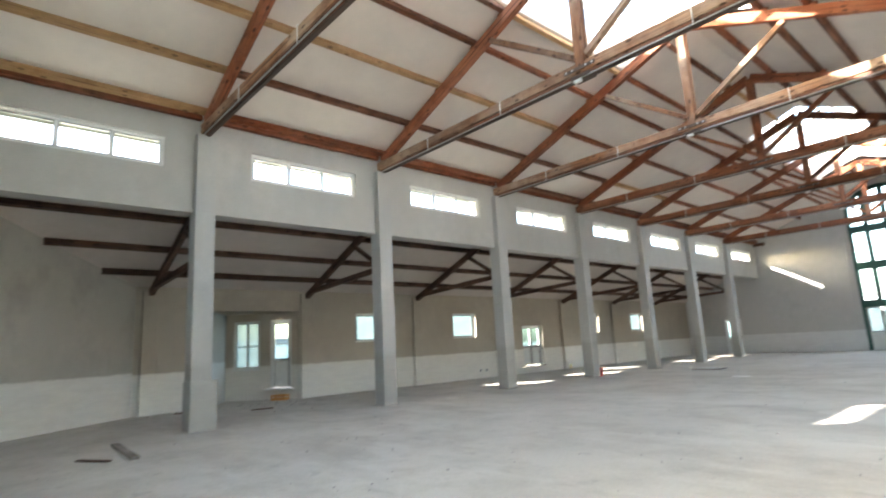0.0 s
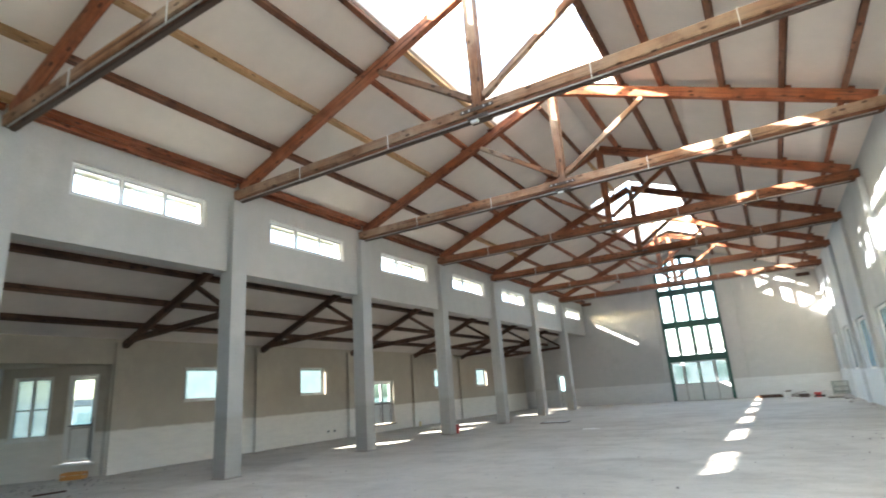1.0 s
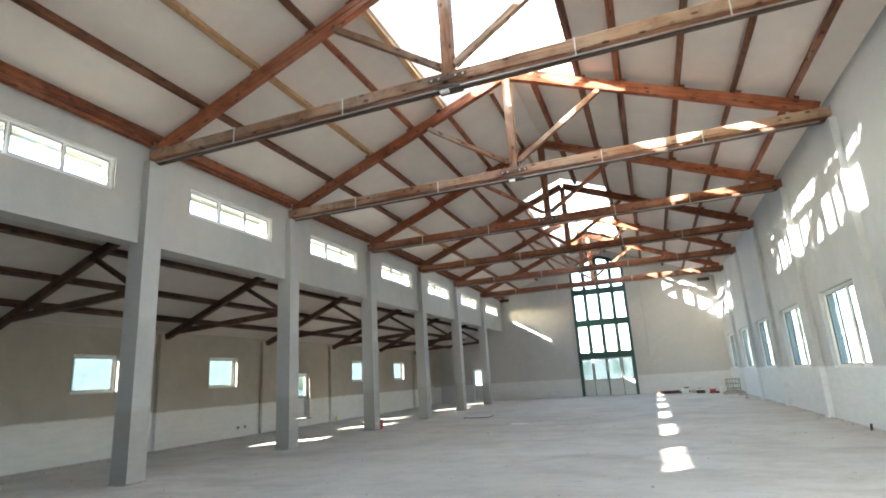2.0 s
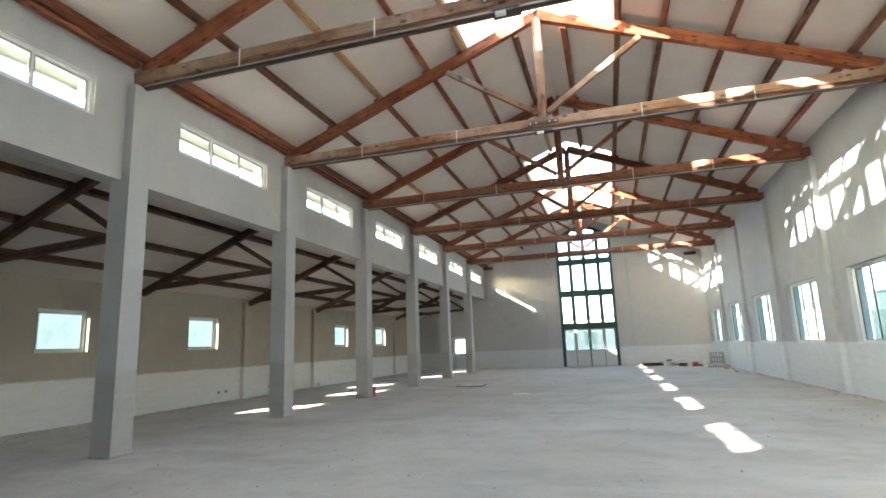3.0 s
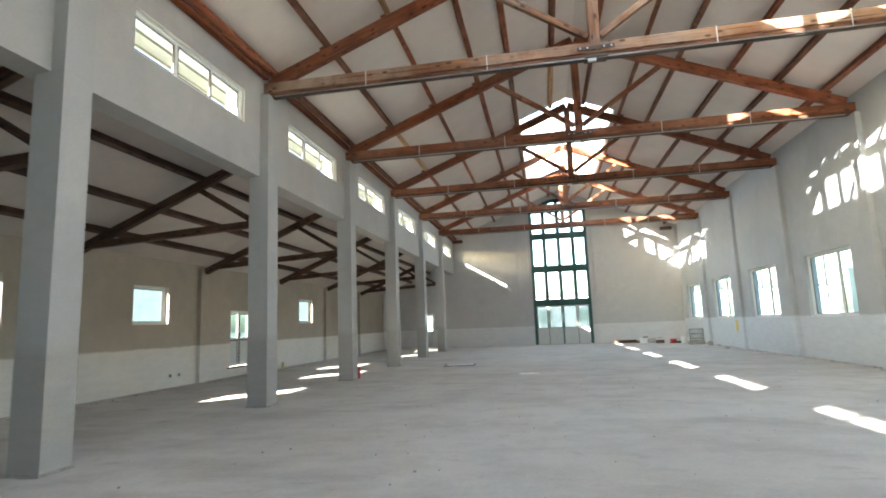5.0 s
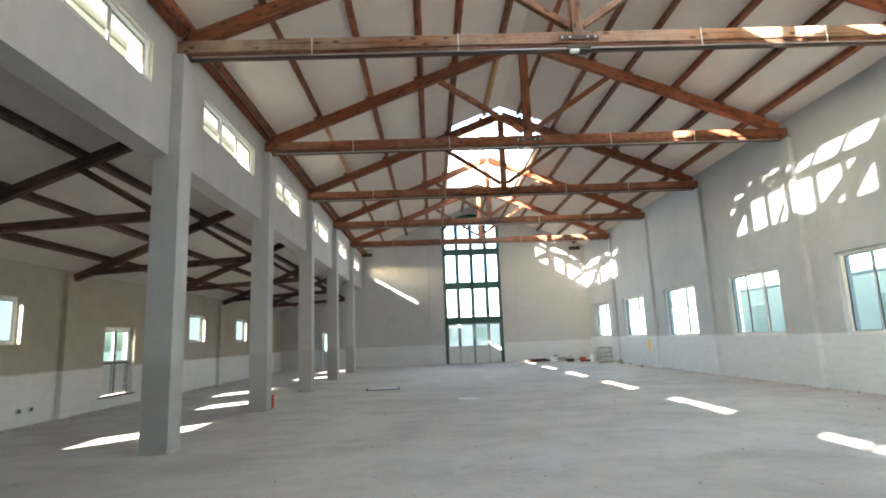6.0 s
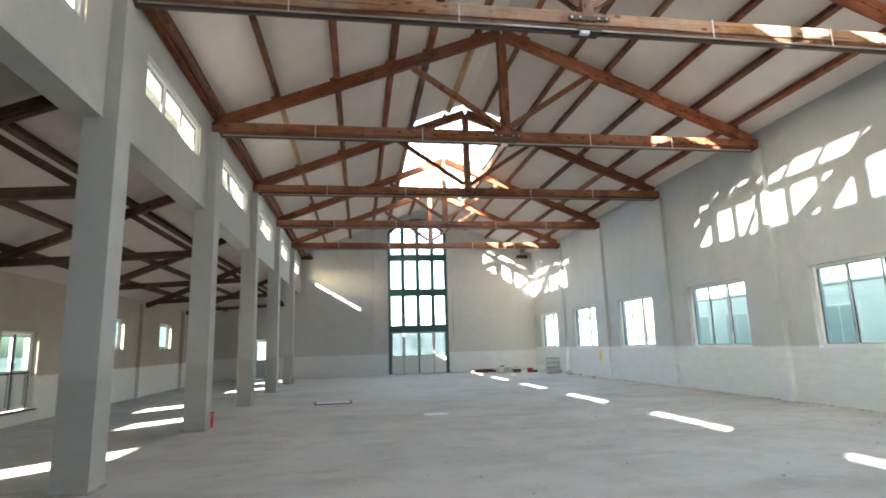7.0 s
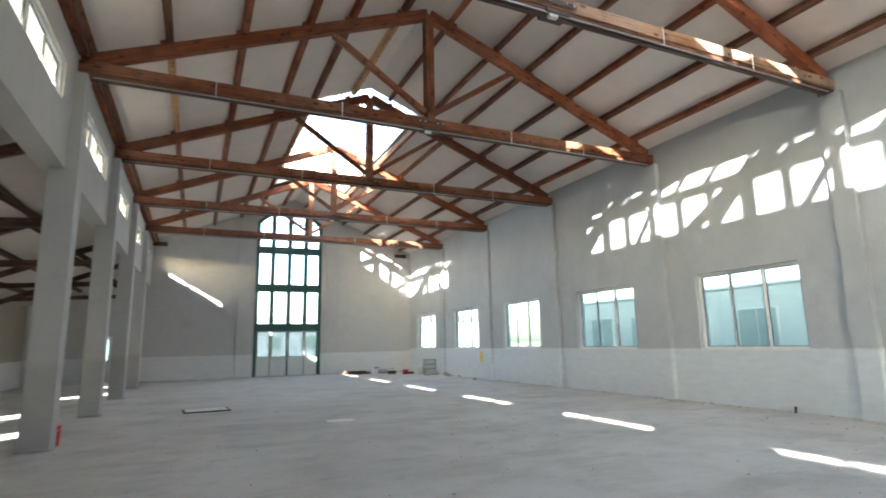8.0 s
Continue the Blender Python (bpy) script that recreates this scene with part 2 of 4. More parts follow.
def rod(p0, p1, r, sides=8, bm=None, r2=None):
    bm = bm or bmesh.new()
    p0, p1 = Vector(p0), Vector(p1)
    d = p1 - p0
    m = Matrix.Translation((p0 + p1) / 2) @ d.to_track_quat("Z", "Y").to_matrix().to_4x4()
    bmesh.ops.create_cone(bm, cap_ends=True, segments=sides, radius1=r, radius2=r if r2 is None else r2, depth=d.length, matrix=m)
    return bm


def timber(length, w, h, bevel=0.012, seed=0, wave=0.007):
    """A sawn beam along x, a little uneven, its faces cut into lengths."""
    bm = bmesh.new()
    rnd = random.Random(seed)
    n = max(2, int(length / 0.8))
    rings = []
    for i in range(n + 1):
        x = -length / 2 + length * i / n
        j = [rnd.uniform(-wave, wave) for _ in range(8)]
        c = bevel
        pts = [(-w / 2 + c, -h / 2), (w / 2 - c, -h / 2), (w / 2, -h / 2 + c), (w / 2, h / 2 - c), (w / 2 - c, h / 2), (-w / 2 + c, h / 2), (-w / 2, h / 2 - c), (-w / 2, -h / 2 + c)]
        rings.append([bm.verts.new((x, y + k, z + k)) for (y, z), k in zip(pts, j)])
    for a, b in zip(rings, rings[1:]):
        for i in range(8):
            bm.faces.new((a[i], a[(i + 1) % 8], b[(i + 1) % 8], b[i]))
    bm.faces.new(rings[0])
    bm.faces.new(rings[-1])
    return bm


def along(p0, p1, roll=0.0):
    """The pose of a beam whose x runs from p0 to p1, at their middle."""
    p0, p1 = Vector(p0), Vector(p1)
    x = (p1 - p0).normalized()
    up = Vector((0, 0, 1)) if abs(x.z) < 0.95 else Vector((0, 1, 0))
    y = up.cross(x).normalized()
    z = x.cross(y)
    m = Matrix((x, y, z)).transposed().to_4x4()
    return Matrix.Translation((p0 + p1) / 2) @ m @ pose(0, 0, 0, roll)


def beam(name, p0, p1, w, h, mat, parent, seed=0, roll=0.0, label=""):
    return part(name, timber((Vector(p1) - Vector(p0)).length, w, h, seed=seed), mat, parent, label, along(p0, p1, roll))


def slab(us, vs, holes, depth, place):
    """A plate in u and v with rectangular holes, w from 0 to depth, set by place(u, v, w)."""
    us = sorted(set(us) | {u for h in holes for u in h[:2]})
    vs = sorted(set(vs) | {v for h in holes for v in h[2:]})
    bm, verts = bmesh.new(), {}

    def vert(i, j, k):
        if (i, j, k) not in verts:
            verts[i, j, k] = bm.verts.new(place(us[i], vs[j], k * depth))
        return verts[i, j, k]

    def solid(i, j):
        if not (0 <= i < len(us) - 1 and 0 <= j < len(vs) - 1):
            return False
        u, v = (us[i] + us[i + 1]) / 2, (vs[j] + vs[j + 1]) / 2
        return not any(a < u < b and c < v < d for a, b, c, d in holes)
    for i in range(len(us) - 1):
        for j in range(len(vs) - 1):
            if not solid(i, j):
                continue
            for k in (0, 1):
                bm.faces.new([vert(i, j, k), vert(i + 1, j, k), vert(i + 1, j + 1, k), vert(i, j + 1, k)])
            for (di, dj), (a, b) in (((-1, 0), ((0, 0), (0, 1))), ((1, 0), ((1, 0), (1, 1))), ((0, -1), ((0, 0), (1, 0))), ((0, 1), ((0, 1), (1, 1)))):
                if not solid(i + di, j + dj):
                    p, q = (i + a[0], j + a[1]), (i + b[0], j + b[1])
                    bm.faces.new([vert(*p, 0), vert(*q, 0), vert(*q, 1), vert(*p, 1)])
    return bm


def structure(name, bm, mat, label, category):
    return tagged(mesh_object(name, bm, mat), label, category, kind="structure")


# ---- the plan ----
W, MID, BAY, LONG = 14.12, 7.06, 5.0, 40.0
SLOPE, EAVE = 0.395, 7.08
AX, ASLOPE = -5.1, 0.41


def rafter_top(x):
    return EAVE + SLOPE * min(x, W - x)


def deck(x):
    return rafter_top(x) + 0.17


def aisle_low(x):
    return 3.56 + ASLOPE * (x + 4.56)


SKY = [(4.8, 15.5), (24.88, 35.6)]
SX = 5.24
PURLINS_WEST = (0.135, 1.4, 2.8, 4.17, 5.14, 6.43)
PURLINS_EAST = (0.6, 1.7, 2.86, 4.17, 5.14, 6.43)

# ground outside and the floor
bm = bmesh.new()
bmesh.ops.create_circle(bm, cap_ends=True, radius=3000, segments=64, matrix=Matrix.Translation((0, 0, -0.12)))
structure("ground", bm, M_EARTH, "dry bare earth around the hall", "ground")
structure("floor", slab([-7.6, 0, 7, W + 0.4], [-0.4, 10, 20, 30, LONG + 0.3], [], -0.1, lambda u, v, w: (u, v, w)), M_FLOOR, "dusty grey concrete floor slab with stains and scuffs", "floor")

# roof
structure("ceiling", slab([-1.28, MID], [-0.4, LONG + 0.4], [(SX, MID, a, b) for a, b in SKY], 0.2, lambda u, v, w: (u, v, deck(u) + w)), M_BOARD, "off-white ceiling boards over the western roof slope", "ceiling")
structure("ceiling_east", slab([MID, W + 0.7], [-0.4, LONG + 0.4], [(MID, W - SX, a, b) for a, b in SKY], 0.2, lambda u, v, w: (u, v, deck(u) + w)), M_BOARD, "off-white ceiling boards over the eastern roof slope", "ceiling")
structure("aisle_ceiling", slab([AX - 0.6, -0.43], [-0.4, LONG + 0.3], [], 0.15, lambda u, v, w: (u, v, aisle_low(u) + 0.36 + w)), M_AISLEBOARD, "off-white ceiling boards over the side aisle, coloured darker for shade", "ceiling")
# unseen dark covering, added so less sun bounces up to the eaves
structure("aisle_roof", slab([AX - 0.9, -0.51], [-0.4, LONG + 0.3], [], 0.05, lambda u, v, w: (u, v, aisle_low(u) + 0.515 + w)), M_ROOF, "unseen grey roofing over the side aisle, added to cut bounced sun", "roof")

# arcade wall with clerestory openings
CLER = [(BAY * k + 1.12, BAY * k + 4.15, 5.79, 6.5) for k in range(8)]
wall_west = structure("wall_west", slab([-0.4, LONG], [4.81, 7.3], CLER, -0.42, lambda u, v, w: (-0.08 + w, u, v)), M_ARCADE, "grey rendered clerestory wall over the arcade", "wall")
for k in range(1, 8):
    part("pilaster", box(-0.08, 0.12, BAY * k - 0.215, BAY * k + 0.215, 4.811, 6.655, 0.002), M_COLUMN, wall_west)
# east wall
# windows of bays 0 to 2 are unseen, added to let more daylight in
EAST = [(BAY * k + 1.15, BAY * k + 3.9, 1.32, 3.29) for k in range(8)]
wall_east = structure("wall_east", slab([-0.4, LONG], [0, 7.3], EAST, 0.35, lambda u, v, w: (14.2 + w, u, v)), M_HALL, "grey rendered wall with a paler skim below", "wall")
for k in range(1, 8):
    part("pilaster", box(14.06, 14.2, BAY * k - 0.22, BAY * k + 0.22, 0, 6.655, 0.004), M_HALL, wall_east)
    # thin dark strip along the pilaster's north edge
    part("edge_strip", box(14.188, 14.2, BAY * k + 0.222, BAY * k + 0.262, 0, 6.9), M_STRIP, wall_east, "thin dark strip beside the pilaster")
# aisle wall
AISLE = [(BAY * k + 2.2, BAY * k + 3.6, 1.82, 2.91) for k in (2, 3, 5, 6)] + [(21.8, 23.35, 0.33, 2.3), (6.9, 9.9, 0, 2.98)]
wall_aisle = structure("wall_aisle", slab([-0.4, LONG], [0, 3.95], AISLE, -0.35, lambda u, v, w: (AX + w, u, v)), M_AISLE, "beige rendered aisle wall with a pale skim below", "wall")
for k in range(1, 8):
    part("pilaster", box(AX, AX + 0.14, BAY * k - 0.08, BAY * k + 0.34, 0, 3.58, 0.012), M_AISLE, wall_aisle)
# oblique wall across the aisle's corner
bm = slab([0, 6.1], [0, 5.6], [], -0.25, lambda u, v, w: (AX + u * 0.64 + w * 0.768, 4.75 - u * 0.768 + w * 0.64, v))
bmesh.ops.bisect_plane(bm, geom=bm.verts[:] + bm.edges[:] + bm.faces[:], plane_co=(0, 0, aisle_low(0) + 0.4), plane_no=(-ASLOPE, 0, 1), clear_outer=True)
structure("wall_oblique", bm, M_OBLIQUE, "damp-stained rendered wall running obliquely across the aisle", "wall")
# recess with door and window
RX, RY, RC = -7.138, 8.062, math.sqrt(0.5)


def recess(u, v, w):
    """Along the recess's oblique back wall from its inner corner."""
    return RX + RC * (u + w), RY + RC * (u - w), v


bm = slab([0, 2.6], [0, 2.98], [(0.3, 1.27, 1.05, 2.73), (1.63, 2.4, 0.38, 2.74)], -0.2, recess)
structure("wall_recess", bm, M_AISLE, "rendered oblique back wall of the recess", "wall")
bm = bmesh.new()
q = [bm.verts.new(p) for p in ((AX - 0.002, 6.88, 0), (RX + 0.02, RY + 0.02, 0), (RX - 0.25, RY - 0.05, 0), (AX - 0.35, 6.7, 0))]
bmesh.ops.extrude_face_region(bm, geom=[bm.faces.new(q)])
bm.verts.ensure_lookup_table()
for v in list(bm.verts)[4:]:
    v.co.z = 2.98
structure("wall_splay", bm, M_HALL, "pale splayed side of the recess", "wall")
structure("recess_soffit", box(-7.6, AX - 0.002, 6.7, 10.1, 2.98, 3.1), M_AISLE, "rendered soffit over the recess", "ceiling")

# gable walls
GX0, GX1, SPRING, CROWN = 5.06, 8.72, 8.62, 9.5


def arch(x, lift=0.0):
    """Height of the window's segmental arch."""
    s = (x - (GX0 + GX1) / 2) / ((GX1 - GX0) / 2)
    return SPRING + (CROWN - SPRING) * (1 - s * s) + lift


def gable(name, y, depth, holes, mat, label):
    bm = slab([-6.6, -0.4, W + 0.5], [0, 10.4], holes, depth, lambda u, v, w: (u, y + w, v))
    for co, no in (((0, 0, deck(0) + 0.05), (-SLOPE, 0, 1)), ((W, 0, deck(0) + 0.05), (SLOPE, 0, 1))):
        bmesh.ops.bisect_plane(bm, geom=bm.verts[:] + bm.edges[:] + bm.faces[:], plane_co=co, plane_no=no, clear_outer=True)
    return structure(name, bm, mat, label, "wall")


wall_north = gable("wall_north", LONG, 0.35, [(GX0, GX1, 0, 9.7), (-2.6, -1.55, 0, 2.25)], M_NORTH, "grey rendered gable wall around the tall green window")


def arch_head(wall, y, mat):
    bm = bmesh.new()
    xs = [GX0 + (GX1 - GX0) * i / 24 for i in range(25)]
    rows = [[bm.verts.new((x, y + d, z)) for x, z in zip(xs, zs)] for d, zs in ((0.001, [arch(x) for x in xs]), (0.001, [9.72] * 25), (0.349, [9.72] * 25), (0.349, [arch(x) for x in xs]))]
    for a, b in zip(rows, rows[1:] + rows[:1]):
        for i in range(24):
            bm.faces.new((a[i], a[i + 1], b[i + 1], b[i]))
    part("arch_head", bm, mat, wall)


arch_head(wall_north, LONG, M_NORTH)
for x0, x1 in ((4.15, 4.85), (9.0, 9.62)):
    part("pilaster", box(x0, x1, LONG - 0.1, LONG, 0, min(deck(x0), deck(x1)) - 0.05, 0.012), M_NORTH, wall_north)
wall_south = gable("wall_south", -0.05, -0.35, [(GX0, GX1, 0, 9.7)], M_HALL, "grey rendered entrance gable wall")
arch_head(wall_south, -0.4, M_HALL)


# ---- windows and doors of the setting ----
def pane(parent, b, mat):
    ob = part("pane", box(*b), mat, parent)
    ob.visible_shadow = False
    return ob


def window(name, m, w, h, sashes, mat, label, tint, rail=None, sill=True):
    """A white window in its local x and z, outward along +y, its lower corner at the pose."""
    ob = thing(name, m, label, "window", kind="structure")
    f = 0.055
    bm = box(0, w, 0, 0.09, 0, f, 0.006)
    box(0, w, 0, 0.09, h - f, h, 0.006, bm)
    box(0, f, 0, 0.09, f, h - f, 0.006, bm)
    box(w - f, w, 0, 0.09, f, h - f, 0.006, bm)
    part("window_frame", bm, mat, ob)
    step = (w - 2 * f) / sashes
    for i in range(sashes):
        x0, x1 = f + i * step, f + (i + 1) * step
        y = 0.02 if i % 2 else 0.045
        s = 0.035
        bm = box(x0, x0 + s, y, y + 0.03, f, h - f, 0.004)
        box(x1 - s, x1, y, y + 0.03, f, h - f, 0.004, bm)
        box(x0 + s, x1 - s, y, y + 0.03, f, f + s, 0.004, bm)
        box(x0 + s, x1 - s, y, y + 0.03, h - f - s, h - f, 0.004, bm)
        if rail:
            box(x0 + s, x1 - s, y, y + 0.03, rail, rail + s, 0.004, bm)
        sash = part("sash", bm, mat, ob)
        g = 0.014
        bm = box(x0 + s, x0 + s + g, y - 0.002, y + 0.026, f + s, h - f - s)
        box(x1 - s - g, x1 - s, y - 0.002, y + 0.026, f + s, h - f - s, 0, bm)
        box(x0 + s + g, x1 - s - g, y - 0.002, y + 0.026, f + s, f + s + g, 0, bm)
        box(x0 + s + g, x1 - s - g, y - 0.002, y + 0.026, h - f - s - g, h - f - s, 0, bm)
        part("gasket", bm, M_BLACK, sash, "dark rubber gasket")
        pane(sash, (x0 + s, x1 - s, y + 0.012, y + 0.018, f + s, h - f - s), tint)
    if sill:
        part("window_sill", box(-0.03, w + 0.03, -0.09, 0.0, -0.035, -0.002, 0.008), mat, ob)
    return ob


number = 0
for y0, y1, z0, z1 in CLER:
    number += 1
    window(f"window_{number}", pose(-0.13, y0, z0, 0, 0, 90), y1 - y0, z1 - z0, 3, M_WHITE, "white three-light clerestory window high in the rendered wall", M_GLASS, sill=False)
for y0, y1, z0, z1 in EAST:
    number += 1
    window(f"window_{number}", pose(14.3, y1, z0, 0, 0, -90), y1 - y0, z1 - z0, 3, M_WHITE, "white three-light window with green-tinted glass", M_TINT)
for y0, y1, z0, z1 in AISLE[:4]:
    number += 1
    window(f"window_{number}", pose(AX - 0.12, y0, z0, 0, 0, 90), y1 - y0, z1 - z0, 1, M_WHITE, "small white window with obscured glass in the aisle wall", M_FROST)
number += 1
window(f"window_{number}", pose(*recess(0.3, 1.05, -0.06), 0, 0, 45), 0.97, 1.68, 2, M_WHITE, "white window with a middle rail in the recess", M_CURTAIN, rail=0.78)


def glazed_door(name, m, w, h, leaves, label, glass_from, tint=None, fill=None):
    """Leaves with glass above and a panel below, in local x and z."""
    ob = thing(name, m, label, "door", kind="structure")
    bm = box(0, 0.06, 0, 0.1, 0, h, 0.006)
    box(w - 0.06, w, 0, 0.1, 0, h, 0.006, bm)
    box(0.06, w - 0.06, 0, 0.1, h - 0.06, h, 0.006, bm)
    part("door_frame", bm, M_WHITE, ob)
    step = (w - 0.12) / leaves
    for i in range(leaves):
        x0, x1 = 0.06 + i * step + 0.004, 0.06 + (i + 1) * step - 0.004
        s = 0.08
        bm = box(x0, x0 + s, 0.03, 0.08, 0.01, h - 0.065, 0.005)
        box(x1 - s, x1, 0.03, 0.08, 0.01, h - 0.065, 0.005, bm)
        box(x0 + s, x1 - s, 0.03, 0.08, h - 0.065 - s, h - 0.065, 0.005, bm)
        box(x0 + s, x1 - s, 0.03, 0.08, glass_from - s, glass_from, 0.005, bm)
        box(x0 + s, x1 - s, 0.03, 0.08, 0.01, 0.01 + s, 0.005, bm)
        leaf = part("door_leaf", bm, M_WHITE, ob)
        part("panel", box(x0 + s, x1 - s, 0.045, 0.065, 0.01 + s, glass_from - s), fill or M_GREYDOOR, leaf)
        pane(leaf, (x0 + s, x1 - s, 0.052, 0.058, glass_from, h - 0.065 - s), tint or M_SMOKE)
        bm = box(x0 + s, x1 - s, 0.03, 0.045, glass_from - s - 0.02, glass_from - s)
        box(x0 + s, x0 + s + 0.014, 0.03, 0.045, 0.01 + s, glass_from - s - 0.02, 0, bm)
        box(x1 - s - 0.014, x1 - s, 0.03, 0.045, 0.01 + s, glass_from - s - 0.02, 0, bm)
        part("panel_bead", bm, M_RUST, leaf, "dark bead round the panel")
        hx = x1 - 0.04 if i % 2 == 0 else x0 + 0.04
        bm = box(hx - 0.015, hx + 0.015, 0.015, 0.03, 0.98, 1.18, 0.004)
        box(hx - 0.07 if i % 2 == 0 else hx - 0.01, hx + 0.01 if i % 2 == 0 else hx + 0.07, -0.02, 0.0, 1.08, 1.1, 0.004, bm)
        box(hx - 0.01, hx + 0.01, 0.0, 0.015, 1.08, 1.1, 0, bm)
        part("door_handle", bm, M_BLACK, leaf)
    return ob


door = glazed_door("door_1", pose(AX - 0.12, 21.8, 0.332, 0, 0, 90), 1.55, 1.966, 2, "white double door on a raised sill, glazed above grey panels", 0.99)
part("meeting_seal", box(0.755, 0.795, 0.008, 0.029, 0.02, 1.9, 0.004), M_BLACK, door, "black rubber seal between the leaves")
bm = box(1.462, 1.488, 0.008, 0.029, 0.02, 0.95, 0.003)
box(0.1, 1.45, 0.008, 0.029, 0.905, 0.94, 0.003, bm)
part("draught_seal", bm, M_BLACK, door, "black rubber seal")
structure("door_sill", box(AX - 0.1, AX + 0.07, 21.62, 23.42, 0.292, 0.33, 0.006), M_RUST, "dark metal sill under the raised aisle door", "sill")
door = glazed_door("door_2", pose(*recess(1.63, 0.382, -0.05), 0, 0, 45), 0.77, 2.35, 1, "white single door with a tall glass light", 1.0, M_TINT, M_WHITE)
bm = box(0.66, 0.686, 0.012, 0.029, 0.05, 1.0, 0.003)
box(0.08, 0.66, 0.012, 0.029, 0.955, 0.99, 0.003, bm)
part("draught_seal", bm, M_BLACK, door, "black rubber seal")
bm = box(1.5, 2.48, -0.16, -0.01, 0.31, 0.37, 0.01)
bm.transform(pose(RX, RY, 0, 0, 0, 45))
structure("door_step", bm, M_WHITE, "pale stone sill under the recess door", "step")
glazed_door("door_3", pose(-2.6, LONG + 0.12, 0), 1.05, 2.25, 1, "white single door, glazed above a panel", 1.1)

XS = [GX0 + (GX1 - GX0) * i / 4 for i in range(5)]


# the tall gable window with doors below
def gable_window(name, m, label):
    big = thing(name, m, label, "window", kind="structure")
    for x in (GX0 + 0.1, GX1 - 0.1):
        part("window_frame", box(x - 0.1, x + 0.1, 0, 0.14, 0, SPRING + 0.05, 0.008), M_GREEN, big)
    for z0, z1 in ((2.44, 2.88), (4.63, 5.08), (6.8, 7.22)):
        part("transom", box(GX0 + 0.12, GX1 - 0.12, 0.005, 0.125, z0, z1, 0.008), M_GREEN, big)
    for z0, z1 in ((7.66, 7.75),):
        part("transom", box(GX0 + 0.12, GX1 - 0.12, 0.02, 0.11, z0 - 0.03, z1 + 0.03, 0.008), M_GREEN, big)
    for x in XS[1:4]:
        part("mullion", box(x - 0.125, x + 0.125, 0.0, 0.12, 2.78, arch(x) - 0.05, 0.006), M_GREEN, big)
    bm = bmesh.new()
    n = 28
    prev = None
    for i in range(n + 1):
        x = GX0 + (GX1 - GX0) * i / n
        ring = [bm.verts.new((x, y, arch(x) + d)) for y, d in ((0, 0.01), (0.12, 0.01), (0.12, -0.24), (0, -0.24))]
        if prev:
            for j in range(4):
                bm.faces.new((prev[j], prev[(j + 1) % 4], ring[(j + 1) % 4], ring[j]))
        else:
            bm.faces.new(ring)
        prev = ring
    bm.faces.new(prev)
    part("arched_head", bm, M_GREEN, big)
    bm = box(GX0 + 0.12, GX1 - 0.12, 0.03, 0.1, SPRING - 0.05, SPRING + 0.02, 0.006)
    part("transom", bm, M_GREEN, big)
    for i in range(4):
        x0, x1 = XS[i] + (0.2 if i == 0 else 0.125), XS[i + 1] - (0.2 if i == 3 else 0.125)
        for z0, z1 in ((2.88, 4.63), (5.08, 6.8), (7.22, 7.63), (7.78, SPRING - 0.05)):
            pane(big, (x0, x1, 0.055, 0.063, z0, z1), M_GLASS)
        bm = bmesh.new()
        lo = [x0 + (x1 - x0) * j / 6 for j in range(7)]
        for y in (0.055, 0.063):
            rows = [[bm.verts.new((x, y, SPRING + 0.02)) for x in lo], [bm.verts.new((x, y, max(SPRING + 0.03, arch(x) - 0.16))) for x in lo]]
            for j in range(6):
                bm.faces.new((rows[0][j], rows[0][j + 1], rows[1][j + 1], rows[1][j]))
        part("pane", bm, M_GLASS, big).visible_shadow = False
    for i in range(4):
        x0, x1 = XS[i] + (0.15 if i == 0 else 0.001), XS[i + 1] - (0.15 if i == 3 else 0.001)
        s = 0.07
        bm = box(x0, x0 + s, 0.03, 0.08, 0.03, 2.46, 0.005)
        box(x1 - s, x1, 0.03, 0.08, 0.03, 2.46, 0.005, bm)
        for z0, z1 in ((0.03, 0.12), (0.98, 1.08), (2.38, 2.46)):
            box(x0 + s, x1 - s, 0.03, 0.08, z0, z1, 0.005, bm)
        leaf = part("door_leaf", bm, M_GREYDOOR, big, "pale grey glazed door leaf")
        part("panel", box(x0 + s, x1 - s, 0.045, 0.065, 0.12, 0.98), M_GREYDOOR, leaf)
        pane(leaf, (x0 + s, x1 - s, 0.052, 0.058, 1.08, 2.38), M_DOORGLASS)
        bm = box(x0 + s, x0 + s + 0.025, 0.022, 0.05, 1.08, 2.38)
        box(x1 - s - 0.025, x1 - s, 0.022, 0.05, 1.08, 2.38, 0, bm)
        box(x0 + s, x1 - s, 0.022, 0.05, 1.055, 1.08, 0, bm)
        part("gasket", bm, M_BLACK, leaf, "dark rubber gasket")
        if i % 2 == 0:
            part("cover_strip", box(x1 - 0.018, x1 + 0.018, 0.015, 0.029, 0.03, 2.44, 0.003), M_RUST, leaf, "dark strip between the leaves")
    part("mullion", box(XS[2] - 0.04, XS[2] + 0.04, -0.01, 0.1, 0, 2.48, 0.006), M_GREEN, big)
    part("threshold", box(GX0 + 0.12, GX1 - 0.12, -0.05, 0.12, 0, 0.03, 0.005), M_STEEL, big)
    return big


gable_window("window_30", pose(0, LONG + 0.1, 0), "tall dark green steel window with an arched head over glazed doors")
# never in view; repeats the north window to brighten the near end
gable_window("window_31", pose(2 * (GX0 + GX1) / 2, -0.15, 0, 0, 0, 180), "unseen copy of the gable window, added to light the entrance end")

